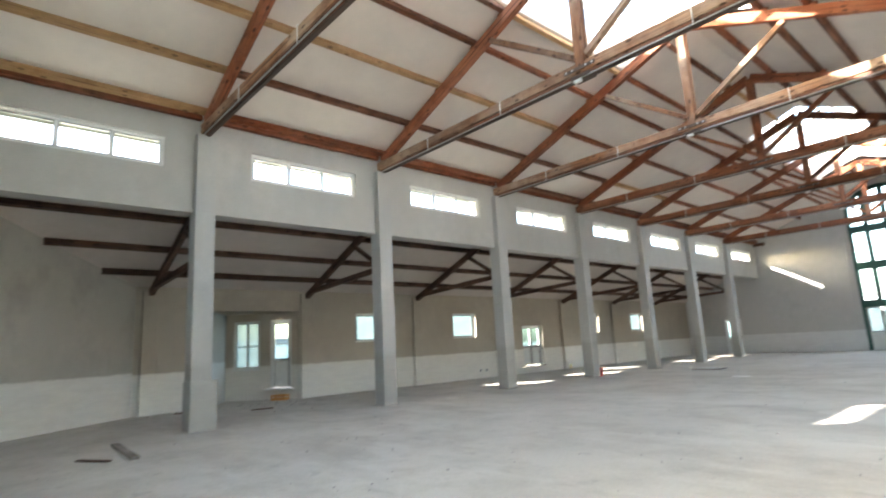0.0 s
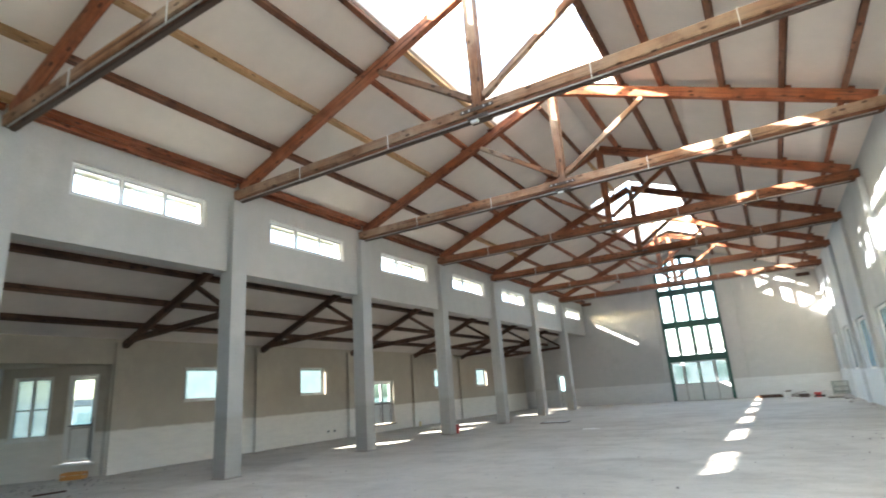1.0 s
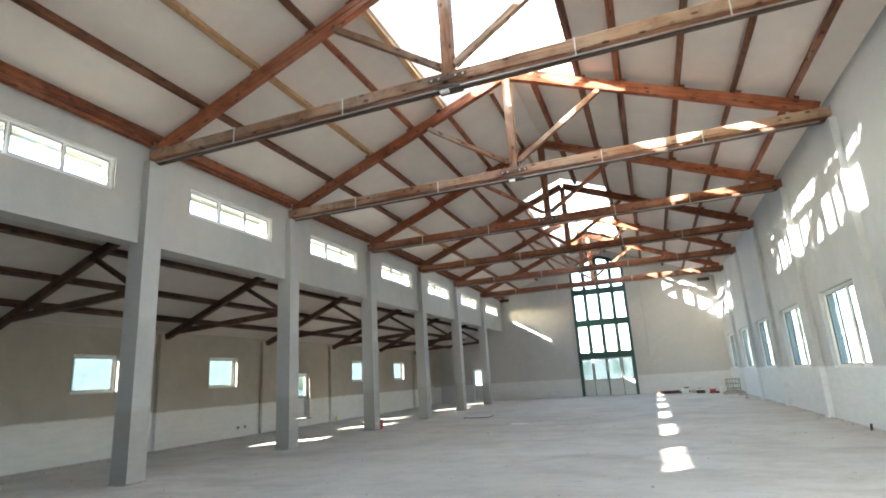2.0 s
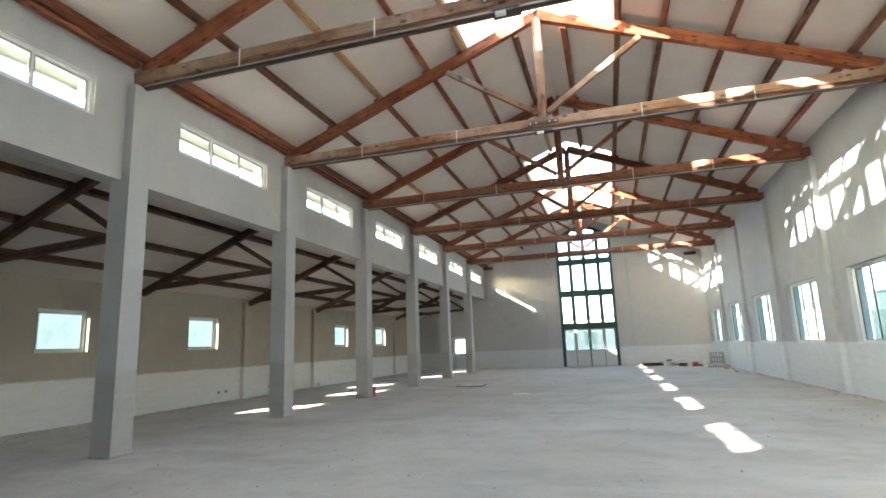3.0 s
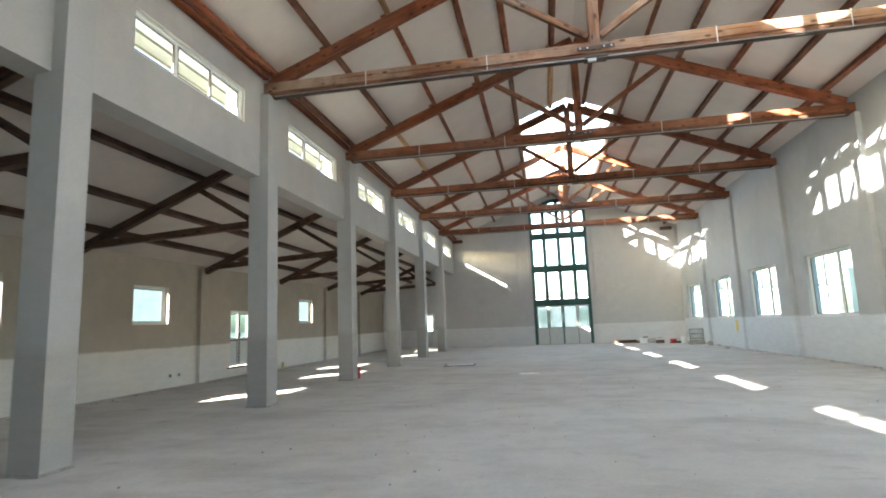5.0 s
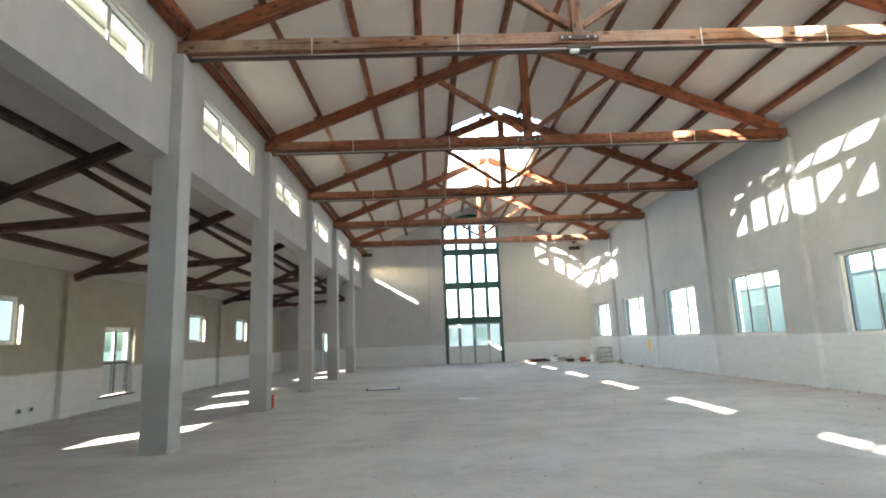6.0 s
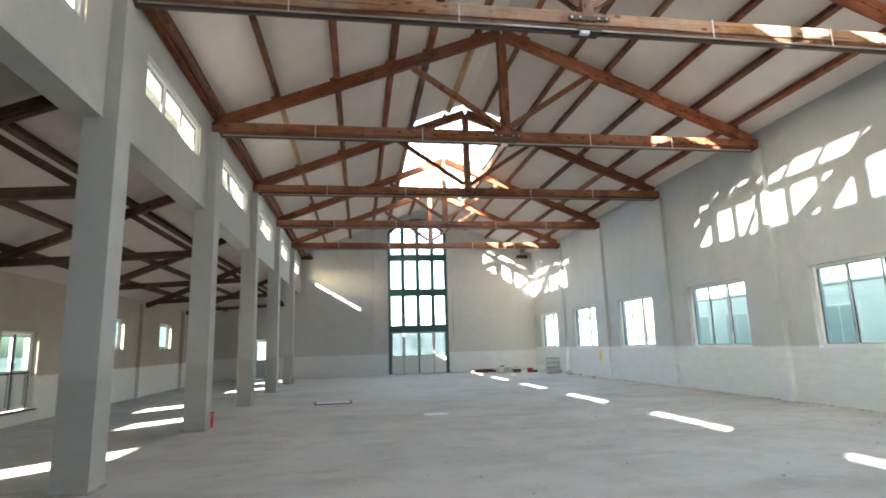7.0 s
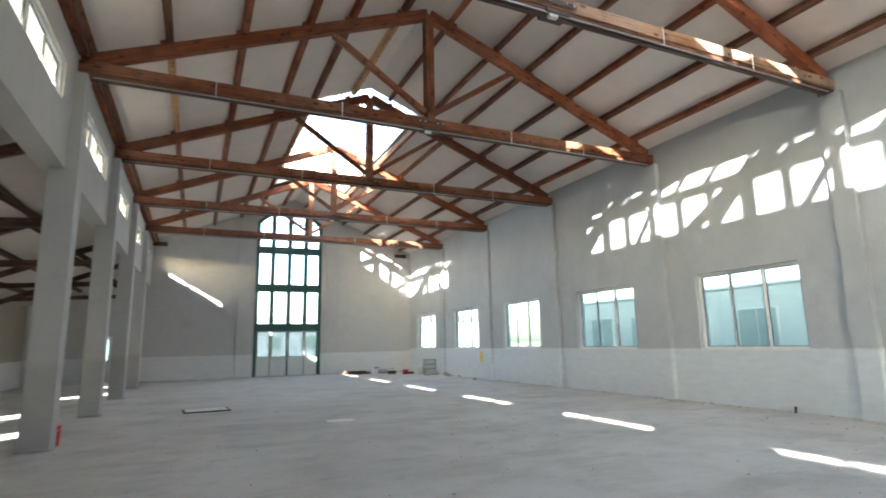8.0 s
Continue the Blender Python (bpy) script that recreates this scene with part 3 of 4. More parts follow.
# ridge lanterns: glazed sides on a kerb under a glazed roof
SILL_Z, HEAD_Z, EDGE_Z = 9.84, 10.72, 11.0
for number_s, (ya, yb) in enumerate(SKY):
    ob = thing(f"skylight_{number_s + 1}", pose(0, 0, 0), "raised glazed ridge lantern with white steel bars", "skylight", kind="structure")
    posts = [ya + 0.05] + [ya + 0.34 + 1.005 * i for i in range(10)] + [yb - 0.05]
    for side in (0, 1):
        def at(x):
            return x if side == 0 else W - x
        part("kerb", box(at(SX - 0.1), at(SX), ya - 0.1, yb + 0.1, deck(SX) - 0.02, SILL_Z, 0.01), M_BOARD, ob, "white boarded kerb")
        part("rail", box(at(SX - 0.12), at(SX), ya, yb, HEAD_Z, EDGE_Z, 0.01), M_WHITE, ob)
        for y in posts:
            part("post", box(at(SX - 0.1), at(SX - 0.02), y - 0.12, y + 0.12, SILL_Z, HEAD_Z, 0.006), M_WHITE, ob)
            a, b = Vector((at(SX - 0.15), y, EDGE_Z + 0.04)), Vector((at(MID), y, EDGE_Z + 0.04 + SLOPE * (MID - SX + 0.15)))
            part("glazing_bar", timber((b - a).length, 0.14, 0.1, 0.006, 3), M_WHITE, ob, "", along(a, b))
        for y0, y1 in zip(posts, posts[1:]):
            if y1 - y0 > 1.1:
                part("side_panel", box(at(SX - 0.08), at(SX - 0.05), y0 + 0.12, y1 - 0.12, SILL_Z, HEAD_Z), M_BOARD, ob, "white boarded end panel")
            else:
                pane(ob, (min(at(SX - 0.065), at(SX - 0.057)), max(at(SX - 0.065), at(SX - 0.057)), y0 + 0.12, y1 - 0.12, SILL_Z, HEAD_Z), M_GLASS)
            bm = slab([SX - 0.15, MID - 0.02], [y0 + 0.07, y1 - 0.07], [], 0.006, lambda u, v, w: (at(u), v, EDGE_Z + 0.05 + SLOPE * (u - SX + 0.15) + w))
            part("pane", bm, M_GLASS, ob).visible_shadow = False
    part("ridge_rail", box(MID - 0.05, MID + 0.05, ya, yb, EDGE_Z + 0.7, EDGE_Z + 0.86, 0.01), M_WHITE, ob)
    for y in (ya - 0.1, yb):
        bm = bmesh.new()
        x0, x1, top = SX - 0.1, W - SX + 0.1, EDGE_Z + SLOPE * (MID - SX)
        outline = [(x0, deck(x0)), (MID, deck(MID)), (x1, deck(x1)), (x1, EDGE_Z), (MID, top), (x0, EDGE_Z)]
        made = [[bm.verts.new((x, y + d, z)) for x, z in outline] for d in (0, 0.1)]
        for ring in made:
            for f in ((0, 1, 4, 5), (1, 2, 3, 4)):
                bm.faces.new([ring[k] for k in f])
        for k in range(6):
            bm.faces.new((made[0][k], made[0][(k + 1) % 6], made[1][(k + 1) % 6], made[1][k]))
        part("end_wall", bm, M_BOARD, ob, "white boarded gable end")

# ---- columns ----
for k in range(1, 8):
    ob = thing("column", pose(0, BAY * k, 0), "square rendered concrete column carrying the arcade", "column", "arcade columns")
    part("shaft", box(-0.32, 0.12, -0.215, 0.215, 0, 4.81, 0.002), M_COLUMN, ob)
    foot = bmesh.new()
    rk = random.Random(40 + k)
    rings = []
    for grow, z in ((1.0, 0.0015), (0.35, 0.022), (0.0, 0.034)):
        ring = []
        for i in range(28):
            a = 2 * math.pi * (i + 0.5) / 28
            c, d = math.cos(a), math.sin(a)
            q = 0.215 / max(abs(c), abs(d))
            e = q + 0.004 + grow * (0.03 + 0.09 * max(0, noise.noise(Vector((c * 1.5, d * 1.5, 7.0 * k)))) + rk.uniform(0, 0.015))
            ring.append(foot.verts.new((-0.1 + c * e, d * e, z)))
        rings.append(ring)
    for a, b in zip(rings, rings[1:]):
        for i in range(28):
            foot.faces.new((a[i], a[(i + 1) % 28], b[(i + 1) % 28], b[i]))
    if k > 1:
        # dark colour holds both the dirt ring and the shade at the foot
        part("foot_skirt", foot, M_SKIRT, ob, "low uneven skirt round the foot, dark for dirt and shade")
    else:
        foot.free()
    if k == 1:
        part("base_casing", box(-0.345, 0.17, -0.235, 0.33, 0, 1.05, 0.012), M_COLUMN, ob, "thicker render casing round the foot")


# ---- roof trusses ----
def truss(tie, label):
    ob = thing("roof_truss", pose(0, 0, 0), label, "roof truss", "hall roof trusses")
    beam("tie_beam", (-0.06, 0, 6.852), (W + 0.06, 0, 6.852), 0.2, 0.225, tie, ob, 3)
    beam("tie_board", (-0.05, 0.005, 6.695), (W + 0.05, 0.005, 6.695), 0.17, 0.085, M_PURLIN, ob, 14, label="darker board under the tie beam")
    for s in (0, 1):
        def at(x):
            return x if s == 0 else W - x
        beam("rafter", (at(0.12), 0, rafter_top(0.12) - 0.14), (at(MID - 0.03), 0, rafter_top(MID - 0.03) - 0.14), 0.18, 0.27, M_WOOD, ob, 5 + s)
        beam("strut", (at(MID - 0.12), 0, 7.12), (at(4.7), 0, rafter_top(4.7) - 0.3), 0.13, 0.13, tie, ob, 8 + s)
        for x in PURLINS_EAST if s else PURLINS_WEST:
            if x > 0.5:
                a = Vector((at(x - 0.16), 0, rafter_top(x - 0.16) + 0.05))
                b = Vector((at(x - 0.05), 0, rafter_top(x - 0.05) + 0.05))
                part("cleat", timber(0.12, 0.12, 0.1, 0.02, 4), M_WOOD, ob, "", along(a, b))
    for y in (-0.07, 0.07):
        beam("king_post", (MID, y, 6.78), (MID, y, 9.62), 0.21, 0.11, tie, ob, 12)
    part("joint_plate", box(MID - 0.22, MID + 0.22, -0.135, 0.135, 6.63, 6.7, 0.006), M_RUST, ob, "dark steel joint plate")
    part("joint_strap", box(MID - 0.36, MID + 0.36, -0.136, -0.126, 6.79, 6.87, 0.003), M_RUST, ob, "rusty iron strap across the joint")
    for x in (-0.3, -0.16, 0.16, 0.3):
        part("bolt", rod((MID + x, -0.126, 6.83), (MID + x, -0.152, 6.83), 0.022, 6), M_STEEL, ob)
    part("junction_box", box(MID - 0.16, MID + 0.0, -0.12, -0.04, 6.565, 6.622, 0.006), M_WHITE, ob, "small white plastic junction box")
    part("conduit", rod((0.2, -0.1, 6.635), (W - 0.2, -0.1, 6.635), 0.014), M_STEEL, ob, "thin grey steel conduit", None, True)
    part("tension_rail", box(0.1, W - 0.1, -0.03, 0.06, 6.622, 6.658, 0.008), M_RUST, ob, "dark steel rail under the beam")
    for x in (2.3, 4.9, 9.3, 11.6):
        bm = box(x - 0.008, x + 0.008, -0.118, -0.102, 6.62, 6.97)
        box(x - 0.008, x + 0.008, -0.118, 0.118, 6.97, 6.98, 0, bm)
        part("strap", bm, M_WHITE, ob, "pale cable strap")
    return ob


first = truss(M_TIE, "weathered pale brown king-post roof truss spanning the hall")
first.matrix_basis = pose(0, BAY, 0)
for k in (2, 3):
    copy_thing(first, pose(0, BAY * k, 0))
second = truss(M_REDTIE, "red-brown timber king-post roof truss spanning the hall")
second.matrix_basis = pose(0, BAY * 4, 0)
for k in (5, 6, 7):
    copy_thing(second, pose(0, BAY * k, 0))

# purlins, bay by bay
rnd = random.Random(4)
PURLIN = {}
for mat in (M_WOOD, M_PINE, M_PURLIN):
    me = bpy.data.meshes.new("purlin")
    bm = timber(BAY - 0.01, 0.125, 0.165, 0.01, 9, 0.006)
    bm.to_mesh(me)
    bm.free()
    me.materials.append(mat)
    PURLIN[mat] = me
for side, x in [(0, x) for x in PURLINS_WEST] + [(1, x) for x in PURLINS_EAST]:
    for k in range(8):
        px = x if side == 0 else W - x
        spans = [(BAY * k + 0.005, BAY * k + BAY - 0.005)]
        if x > SX:
            for a, b in SKY:
                spans = [(p, q) for c, d in spans for p, q in ((c, min(d, a - 0.12)), (max(c, b + 0.12), d)) if q - p > 0.3]
        mat = M_PINE if k == 0 and x < 3 else rnd.choice([M_PURLIN, M_PURLIN, M_PURLIN, M_WOOD] if side else [M_PURLIN, M_WOOD, M_WOOD, M_PURLIN, M_PINE])
        for y0, y1 in spans:
            if y1 - y0 > 4.9:
                ob = new("purlin", PURLIN[mat])
            else:
                ob = mesh_object("purlin", timber(y1 - y0, 0.125, 0.165, 0.01, 9, 0.006), mat)
            ob.matrix_basis = along((px, y0, rafter_top(x) + 0.082), (px, y1, rafter_top(x) + 0.082)) @ pose(0, 0, 0, 21.5 if side else -21.5)
            tagged(ob, "new yellow pine purlin under the boards" if mat is M_PINE else "old brown timber purlin under the boards", "purlin", "roof purlins")

for k in range(8):
    for x in (0.0,):
        ob = mesh_object("wall_plate", timber(BAY - 0.22, 0.14, 0.11, 0.01, 20 + k), M_WOOD)
        ob.matrix_basis = along((x, BAY * k + 0.11, 7.09), (x, BAY * (k + 1) - 0.11, 7.09))
        tagged(ob, "red-brown timber plate along the wall top", "wall plate", "wall plates")
for x in (-0.72, -0.98, -1.22):
    ob = mesh_object("eaves_batten", timber(LONG + 0.6, 0.05, 0.05, 0.006, 31, 0.002), M_EAVE)
    ob.matrix_basis = along((x, -0.3, deck(x) - 0.052), (x, LONG + 0.3, deck(x) - 0.052))
    tagged(ob, "pale painted batten under the eaves boards", "batten", "eaves battens")
structure("eaves_soffit", slab([-1.26, -0.51], [-0.4, LONG + 0.4], [], -0.02, lambda u, v, w: (u, v, deck(u) - 0.004 + w)), M_EAVE, "pale boards under the eaves", "eaves")

# ---- aisle roof ----
def aisle_truss():
    ob = thing("aisle_truss", pose(0, 0, 0), "dark timber half truss over the side aisle", "roof truss", "aisle trusses")
    beam("rafter", (-4.95, 0, aisle_low(-4.95) + 0.1), (-0.42, 0, aisle_low(-0.42) + 0.1), 0.15, 0.2, M_DARK, ob, 2)
    beam("tie_beam", (-4.5, 0, aisle_low(-4.5) + 0.06), (-0.3, 0, 3.86), 0.14, 0.16, M_DARK, ob, 3)
    beam("strut", (-1.75, 0, aisle_low(-1.75) + 0.03), (-0.42, 0, 3.92), 0.11, 0.12, M_DARK, ob, 4)
    return ob


first = aisle_truss()
first.matrix_basis = pose(0, BAY + 0.13, 0)
for k in range(2, 8):
    copy_thing(first, pose(0, BAY * k + 0.13, 0))
for x in (-1.74, -3.05, -4.22):
    for k in range(8):
        y0 = BAY * k if k else 4.78 - 1.2 * (x + 5.1)
        y1 = BAY * (k + 1) - 0.01
        z = aisle_low(x) + 0.28
        ob = mesh_object("purlin", timber(y1 - y0, 0.12, 0.16, 0.01, k), M_DARK)
        ob.matrix_basis = along((x, y0, z), (x, y1, z)) @ pose(0, 0, 0, -22.3)
        tagged(ob, "dark timber purlin under the aisle boards", "purlin", "aisle purlins")

# ---- outside ----
def building(m, w, d, h, label, mat, cols, z0, wh, roof):
    """A plain low building; its facade in local x, facing -y."""
    ob = thing("building", m, label, "building")
    part("wall", box(0, w, 0, d, -0.12, h), mat, ob)
    e = 0.3 if roof > 0.2 else 0.06
    part("roof", box(-e, w + e, -e, d + e, h, h + roof, 0.05), M_ROOF if roof > 0.2 else mat, ob)
    for i in range(cols):
        x = w * (i + 0.5) / cols
        win = part("window", box(x - 0.8, x + 0.8, -0.03, -0.003, z0, z0 + wh), M_WHITE, ob)
        part("glass_pane", box(x - 0.72, x - 0.03, -0.05, -0.033, z0 + 0.07, z0 + wh - 0.07), M_PANEDARK, win)
        part("glass_pane", box(x + 0.03, x + 0.72, -0.05, -0.033, z0 + 0.07, z0 + wh - 0.07), M_PANEDARK, win)
    return ob


building(pose(20.5, 34, 0, 0, 0, -90), 30, 8, 3.4, "low mint-green rendered building beside the hall", M_MINT, 11, 1.1, 1.6, 0.15)
# out of view, added only to shade the recess door and window
building(pose(-20, -12, 0), 9, 15, 6.0, "unseen tall shed added to keep the sun off the recess", M_HOUSE, 2, 1.5, 1.5, 0.4)
building(pose(-22, 72, 0), 60, 10, 4.4, "long low white building beyond the yard", M_HOUSE, 14, 1.2, 1.6, 0.7)

building(pose(-43, 10, 0, 0, 0, 90), 32, 8, 2.6, "low white building with a dark roof edge across the yard", M_HOUSE, 8, 0.9, 1.2, 0.6)

# ---- loose things on the floor ----
def bucket(m, mat, label, r=0.15, h=0.32):
    ob = thing("bucket", m, label, "bucket", "buckets")
    bm = rod((0, 0, 0), (0, 0, h), r * 0.82, 20, None, r)
    part("body", bm, mat, ob)
    part("rim", rod((0, 0, h - 0.03), (0, 0, h + 0.006), r * 1.06, 20), mat, ob)
    bm = bmesh.new()
    for i in range(10):
        a, b = math.pi * i / 10, math.pi * (i + 1) / 10
        rod((r * math.cos(a), -0.03 - 0.1 * math.sin(a), h - 0.02 - 0.06 * math.sin(a)), (r * math.cos(b), -0.03 - 0.1 * math.sin(b), h - 0.02 - 0.06 * math.sin(b)), 0.006, 5, bm)
    part("handle", bm, M_STEEL, ob)
    return ob


bucket(pose(0.07, 20.37, 0), M_RED, "slim red plastic bucket behind a column", 0.085, 0.33)
bucket(pose(12.75, 37.0, 0, 0, 0, 40), M_RED, "low red plastic bucket among the gear by the wall", 0.17, 0.24)
bucket(pose(13.2, 36.5, 0, 0, 0, 10), M_WHITE, "white plastic paint bucket by the wall", 0.18, 0.38)
bucket(pose(13.55, 36.75, 0, 0, 0, 80), M_WHITE, "white plastic paint bucket by the wall", 0.18, 0.38)


def plank(p0, p1, w, h, z, label, mat=M_TIE):
    a, b = Vector((*p0, z + h / 2)), Vector((*p1, z + h / 2))
    ob = mesh_object("plank", timber((b - a).length, w, h, 0.006, 7, 0.002), mat)
    ob.matrix_basis = along(a, b)
    return tagged(ob, label, "plank")


plank((0.55, 3.36), (2.55, 3.27), 0.13, 0.05, 0.003, "weathered plank lying on the floor", M_GREYWOOD)
plank((1.75, 2.62), (2.35, 2.95), 0.09, 0.02, 0.003, "thin dark offcut lying on the floor", M_DARK)
plank((-2.95, 7.35), (-2.85, 7.95), 0.1, 0.03, 0.003, "dark offcut lying on the aisle floor", M_DARK)
plank((-4.5, 5.75), (-4.2, 6.3), 0.1, 0.03, 0.003, "dark offcut lying by the aisle wall", M_DARK)


def floor_hatch(m, w, d):
    """A loose sheet cover on a low dark frame."""
    ob = thing("floor_hatch", m, "pale grey hatch cover in a dark frame on the floor", "hatch")
    bm = box(-w / 2, w / 2, -d / 2, -d / 2 + 0.06, 0.002, 0.028, 0.004)
    box(-w / 2, w / 2, d / 2 - 0.06, d / 2, 0.002, 0.028, 0.004, bm)
    box(-w / 2, -w / 2 + 0.06, -d / 2 + 0.06, d / 2 - 0.06, 0.002, 0.028, 0.004, bm)
    box(w / 2 - 0.06, w / 2, -d / 2 + 0.06, d / 2 - 0.06, 0.002, 0.028, 0.004, bm)
    part("frame", bm, M_RUST, ob, "dark steel frame")
    part("cover", box(-w / 2 + 0.064, w / 2 - 0.064, -d / 2 + 0.064, d / 2 - 0.064, 0.006, 0.034, 0.006), M_GREYDOOR, ob)
    part("pull_ring", rod((w * 0.3, 0, 0.034), (w * 0.3, 0, 0.042), 0.03, 10), M_STEEL, ob)
    return ob


floor_hatch(pose(2.55, 24.55, 0, 0, 0, 4), 1.12, 0.8)
ob = thing("bottle", pose(-4.8, 25.12, 0), "small pale yellow plastic bottle by the aisle wall", "bottle")
bm = rod((0, 0, 0), (0, 0, 0.2), 0.06, 14)
rod((0, 0, 0.2), (0, 0, 0.25), 0.06, 14, bm, 0.025)
part("body", bm, plain("pale_yellow_plastic", (0.72, 0.6, 0.3), 0.4), ob)
part("cap", rod((0, 0, 0.25), (0, 0, 0.285), 0.028, 12), M_WHITE, ob, "white cap")


# ---- small things ----
for y in (18.72, 19.1):
    ob = thing("socket_box", pose(AX, y, 0.34), "small grey electrical socket box on the aisle wall", "socket", "sockets")
    part("back_box", box(0, 0.03, -0.06, 0.06, -0.06, 0.06, 0.008), M_GREYDOOR, ob)
    part("face_plate", box(0.03, 0.038, -0.04, 0.04, -0.04, 0.04, 0.003), M_BLACK, ob)
ob = thing("wall_sign", pose(14.2, 30.9, 0.72), "small yellow notice board on the east wall", "sign")
part("board", box(-0.012, 0, -0.13, 0.13, 0, 0.5, 0.004), M_YELLOW, ob)
for x in (0.25, 13.55):
    ob = mesh_object("timber_block", timber(0.7, 0.16, 0.2, 0.015, 6), M_DARK)
    ob.matrix_basis = along((x - 0.35, LONG - 0.09, 7.0), (x + 0.35, LONG - 0.09, 7.0))
    tagged(ob, "short dark timber block fixed to the gable wall", "timber block")

ob = thing("crate", pose(-5.35, 9.3, 0, 0, 0, 40), "orange plastic crate by the recess door", "crate")
bm = box(-0.25, 0.25, -0.17, 0.17, 0.0, 0.02, 0.004)
for b in ((-0.25, 0.25, -0.17, -0.15), (-0.25, 0.25, 0.15, 0.17), (-0.25, -0.23, -0.15, 0.15), (0.23, 0.25, -0.15, 0.15)):
    box(*b, 0.02, 0.08, 0.003, bm)
    box(*b, 0.12, 0.18, 0.003, bm)
for x in (-0.24, 0.24):
    for y in (-0.16, 0.16):
        box(x - 0.02, x + 0.02, y - 0.02, y + 0.02, 0.0, 0.18, 0.003, bm)
part("shell", bm, M_ORANGE, ob)


def sack(m, sx, sy, sz, mat, label, seed):
    """A slumped bag."""
    rnd = random.Random(seed)
    bm = bmesh.new()
    bmesh.ops.create_icosphere(bm, subdivisions=3, radius=1)
    for v in bm.verts:
        c = v.co
        k = 1 + 0.12 * noise.noise(c * 1.7 + Vector((seed, 0, 0)))
        x, y, z = (math.copysign(abs(a) ** 0.7, a) * k for a in c)
        v.co = (x * sx, y * sy, max(0.0, (z + 0.85) * sz))
    ob = mesh_object("sack", bm, mat, True)
    ob.matrix_basis = m
    return tagged(ob, label, "sack", "sacks by the wall")


M_BAG = plain("woven_bag", (0.62, 0.60, 0.55), 0.8, 0, 0.15, 9)
M_GREYBAG = plain("cement_bag", (0.38, 0.36, 0.33), 0.85, 0, 0.2, 9)
sack(pose(13.65, 37.2, 0, 0, 0, 20), 0.28, 0.36, 0.16, M_BAG, "slumped off-white sack against the east wall", 3)
sack(pose(13.6, 35.2, 0, 0, 0, 70), 0.25, 0.33, 0.12, M_GREYBAG, "grey cement sack lying by the east wall", 5)
sack(pose(12.0, 38.6, 0, 0, 0, 30), 0.25, 0.38, 0.13, M_GREYBAG, "grey cement sack lying by the gable wall", 8)
sack(pose(13.2, 35.0, 0, 0, 0, 10), 0.16, 0.2, 0.08, M_GREYBAG, "small grey sack on the floor", 11)
# stack of laths by the gable wall
rnd = random.Random(12)
for i in range(9):
    a = Vector((9.95 + rnd.uniform(-0.2, 0.2), 38.75 + 0.13 * (i % 4) + rnd.uniform(-0.02, 0.02), 0))
    b = a + Vector((rnd.uniform(1.1, 1.7), rnd.uniform(-0.1, 0.1), 0))
    plank(a[:2], b[:2], 0.1, 0.06, 0.003 + 0.062 * (i // 4), "short timber offcut in a low heap", rnd.choice([M_DARK, M_DARK, M_GREYWOOD, M_PINE]))
M_WIRE = plain("dull_galvanised_wire", (0.20, 0.24, 0.22), 0.6, 0.2)
ob = thing("mesh_roll", pose(13.72, 35.9, 0, 0, 0, 15), "upright roll of pale steel mesh in the corner", "mesh roll")
for j in range(4):
    bm = bmesh.new()
    z = 0.03 + 0.245 * j
    for i in range(16):
        a, b = 2 * math.pi * i / 16, 2 * math.pi * (i + 1) / 16
        rod((0.34 * math.cos(a), 0.34 * math.sin(a), z), (0.34 * math.cos(b), 0.34 * math.sin(b), z), 0.014, 4, bm)
    part("hoop_wire", bm, M_WIRE, ob)
for i in range(16):
    a = 2 * math.pi * i / 16
    bm = rod((0.345 * math.cos(a), 0.345 * math.sin(a), 0), (0.345 * math.cos(a), 0.345 * math.sin(a), 0.8), 0.014, 4)
    part("upright_wire", bm, M_WIRE, ob)
ob = thing("tool_box", pose(12.15, 37.5, 0, 0, 0, -15), "dark metal tool box on the floor", "tool box")
part("body", box(-0.22, 0.22, -0.11, 0.11, 0, 0.2, 0.01), M_RUST, ob)
part("lid", box(-0.225, 0.225, -0.115, 0.115, 0.202, 0.25, 0.012), M_WHITE, ob, "white lid")
bm = rod((-0.1, 0, 0.25), (-0.1, 0, 0.3), 0.01, 6)
rod((0.1, 0, 0.25), (0.1, 0, 0.3), 0.01, 6, bm)
rod((-0.11, 0, 0.3), (0.11, 0, 0.3), 0.012, 6, bm)
part("handle", bm, M_BLACK, ob)
for i, (x, y, a) in enumerate(((12.55, 36.9, 12), (12.6, 36.75, -8), (12.7, 37.25, 25))):
    ob = mesh_object("pipe", rod((0, 0, 0), (1.0 - 0.15 * i, 0, 0), 0.03, 10), M_BLACK)
    ob.matrix_basis = pose(x, y, 0.032 + (0.062 if i == 1 else 0), 0, 0, a)
    tagged(ob, "short black plastic pipe lying by the buckets", "pipe", "pipes")
ob = thing("carton", pose(11.35, 38.2, 0, 0, 0, 25), "small white carton with an open flap on the floor", "carton")
part("body", box(-0.16, 0.16, -0.14, 0.14, 0, 0.3, 0.006), M_WHITE, ob)
bm = box(-0.16, 0.16, 0, 0.008, 0, 0.14, 0.002)
bm.transform(pose(0, -0.145, 0.3, 50, 0, 0))
part("flap", bm, M_GREYWOOD, ob, "brown inner side of the flap")
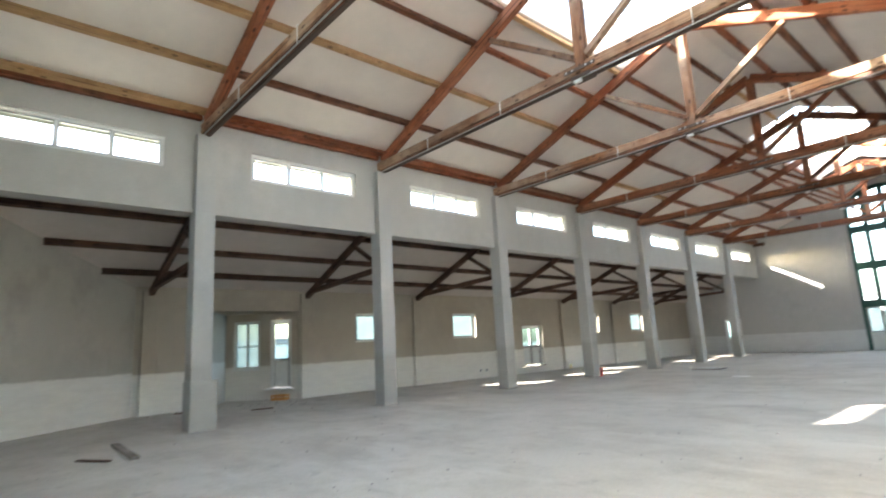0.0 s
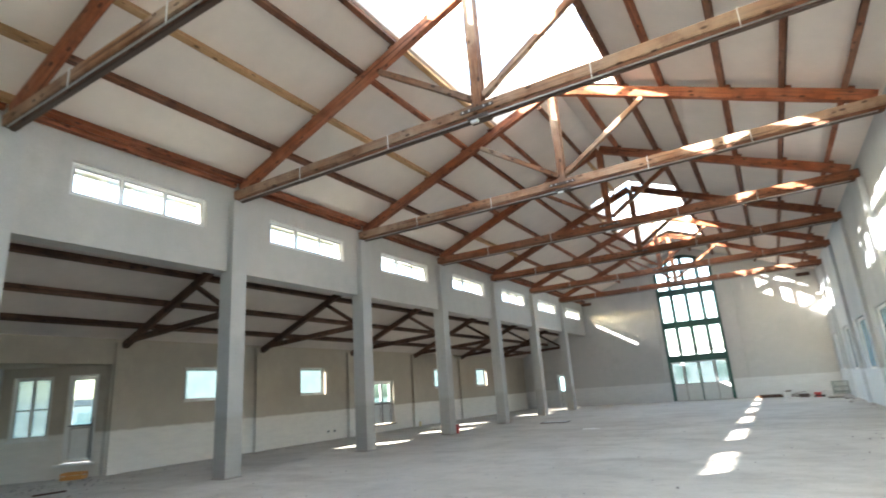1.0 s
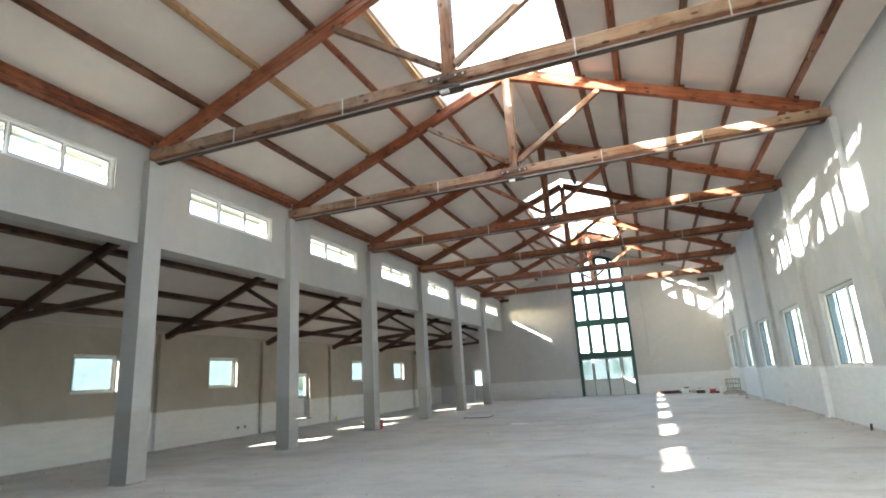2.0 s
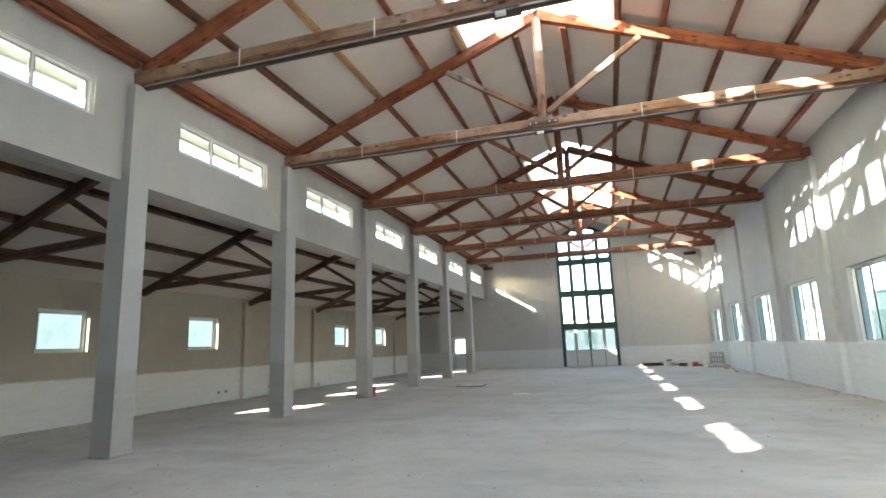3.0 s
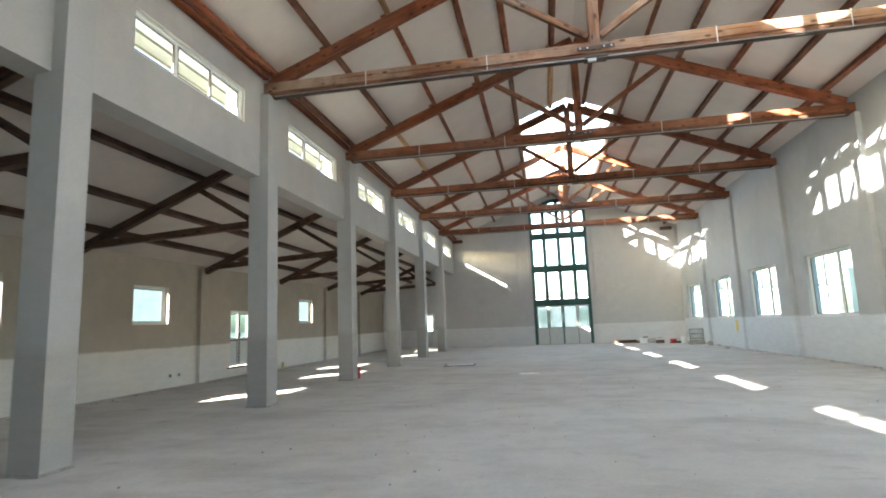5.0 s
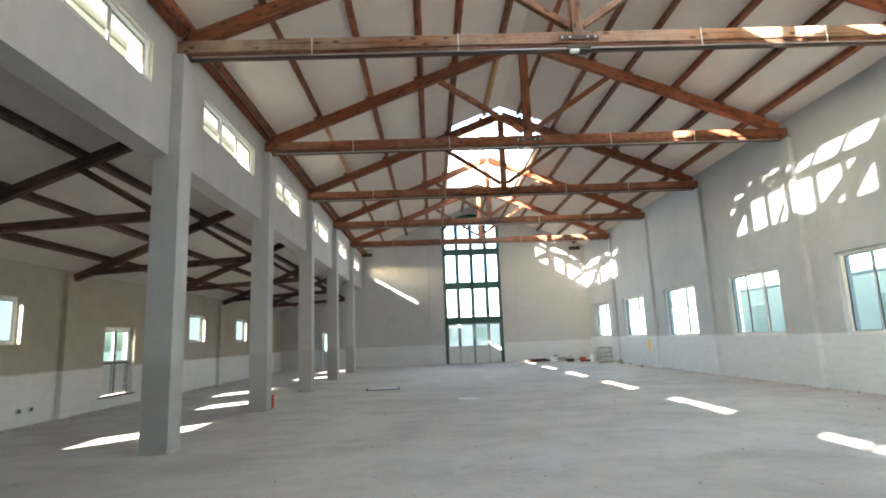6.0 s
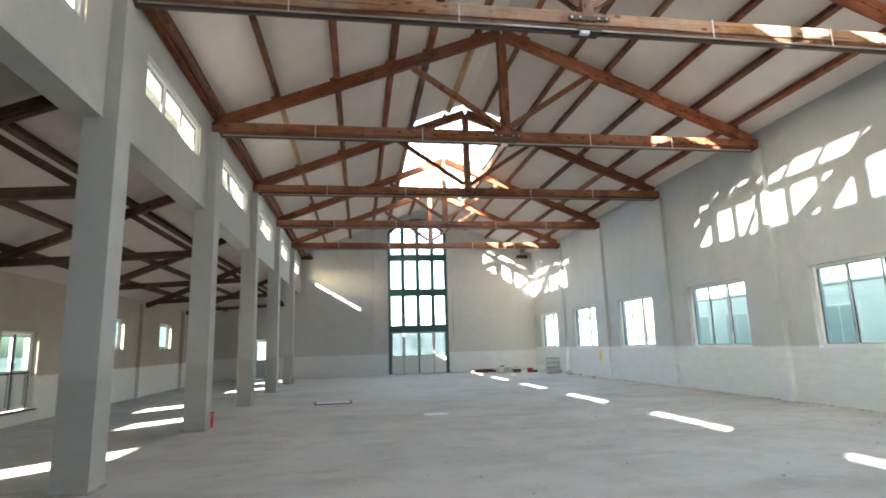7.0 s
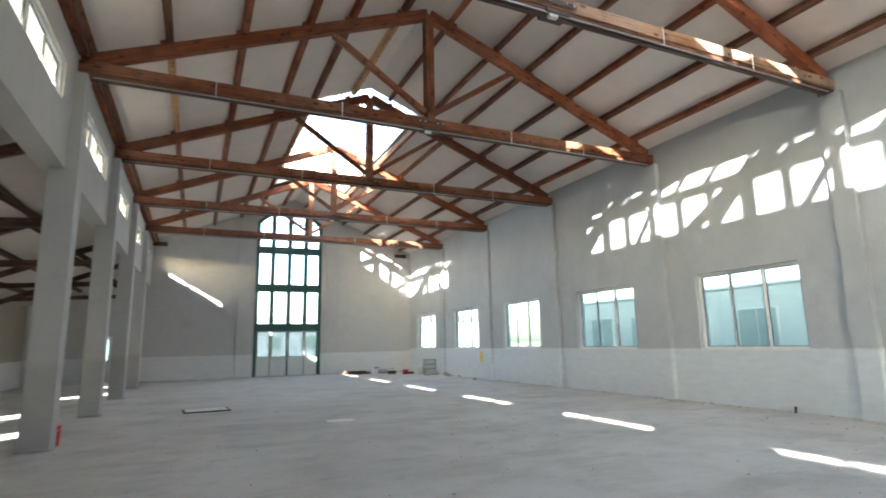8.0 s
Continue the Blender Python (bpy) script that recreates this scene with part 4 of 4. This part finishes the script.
for x, y, r in ((13.7, 33.4, 0.12), (13.85, 32.6, 0.08), (13.55, 30.4, 0.09), (13.9, 34.2, 0.15)):
    bm = bmesh.new()
    bmesh.ops.create_icosphere(bm, subdivisions=2, radius=r)
    for v in bm.verts:
        v.co *= 1 + 0.4 * noise.noise(v.co * 9 + Vector((x * 3, y, 0)))
        v.co.z = max(0.001, v.co.z * 0.8 + r * 0.45)
    ob = mesh_object("mortar_lump", bm, M_GREYBAG)
    ob.matrix_basis = pose(x, y, 0)
    tagged(ob, "grey lump of broken mortar by the wall", "rubble lump", "mortar lumps")
ob = thing("short_post", pose(14.0, 16.5, 0), "short dark peg standing by the east wall", "peg")
part("shaft", rod((0, 0, 0), (0.02, 0, 0.14), 0.025, 8), M_BLACK, ob)

# flat floor patch, its colour raised to the brightness of a sunlit spot
bm = bmesh.new()
ring = []
for i in range(22):
    a = 2 * math.pi * i / 22
    k = 1 + 0.35 * noise.noise(Vector((math.cos(a) * 1.6, math.sin(a) * 1.6, 4)))
    ring.append(bm.verts.new((0.3 * k * math.cos(a), 0.22 * k * math.sin(a), 0.001)))
bmesh.ops.extrude_face_region(bm, geom=[bm.faces.new(ring)])
for v in list(bm.verts)[22:]:
    v.co = (v.co.x * 0.9, v.co.y * 0.9, 0.012)
ob = mesh_object("mortar_spill", bm, plain("sunlit_pale", (0.84, 0.83, 0.8), 0.9, 0, 0.1, 12))
ob.matrix_basis = pose(5.15, 20.8, 0)
tagged(ob, "pale patch on the concrete floor, coloured as bright as a sunlit spot", "mortar spill")

# crumbs of mortar and rubble
rnd = random.Random(21)
verts, faces = [], []


def crumb(x, y, size):
    n = len(verts)
    sx, sy, sz = (size * rnd.uniform(0.5, 1.2) for _ in range(3))
    for dx, dy, dz in ((-1, -1, 0), (1, -1, 0), (1, 1, 0), (-1, 1, 0), (-0.6, -0.5, 1), (0.5, -0.7, 1), (0.6, 0.6, 1), (-0.5, 0.6, 1)):
        k = rnd.uniform(0.7, 1.2)
        verts.append((x + dx * sx * k, y + dy * sy * k, 0.001 + dz * sz * 0.9))
    for f in ((3, 2, 1, 0), (4, 5, 6, 7), (0, 1, 5, 4), (1, 2, 6, 5), (2, 3, 7, 6), (3, 0, 4, 7)):
        faces.append([n + i for i in f])


for _ in range(500):
    crumb(rnd.uniform(0.5, 13.8), rnd.uniform(2, 39.5), rnd.uniform(0.006, 0.022))
for _ in range(420):
    crumb(14.15 - abs(rnd.gauss(0, 0.16)), rnd.uniform(5, 39.8), rnd.uniform(0.008, 0.03))
for _ in range(300):
    crumb(AX + 0.2 + abs(rnd.gauss(0, 0.3)), rnd.uniform(5.5, 39.8), rnd.uniform(0.008, 0.028))
for _ in range(220):
    crumb(rnd.uniform(-4.8, 13.8), 39.85 - abs(rnd.gauss(0, 0.2)), rnd.uniform(0.01, 0.035))
for _ in range(160):
    crumb(rnd.gauss(-4.2, 0.9), rnd.gauss(8.5, 1.2), rnd.uniform(0.008, 0.035))
for _ in range(26):
    crumb(rnd.uniform(12.4, 13.9), rnd.uniform(13.2, 17.5), rnd.uniform(0.01, 0.028))
me = bpy.data.meshes.new("rubble")
me.from_pydata(verts, [], faces)
me.materials.append(plain("mortar_crumbs", (0.36, 0.34, 0.31), 0.9, 0, 0.3, 14))
tagged(new("rubble", me), "scattered mortar crumbs and dust on the floor", "rubble", kind="stuff")
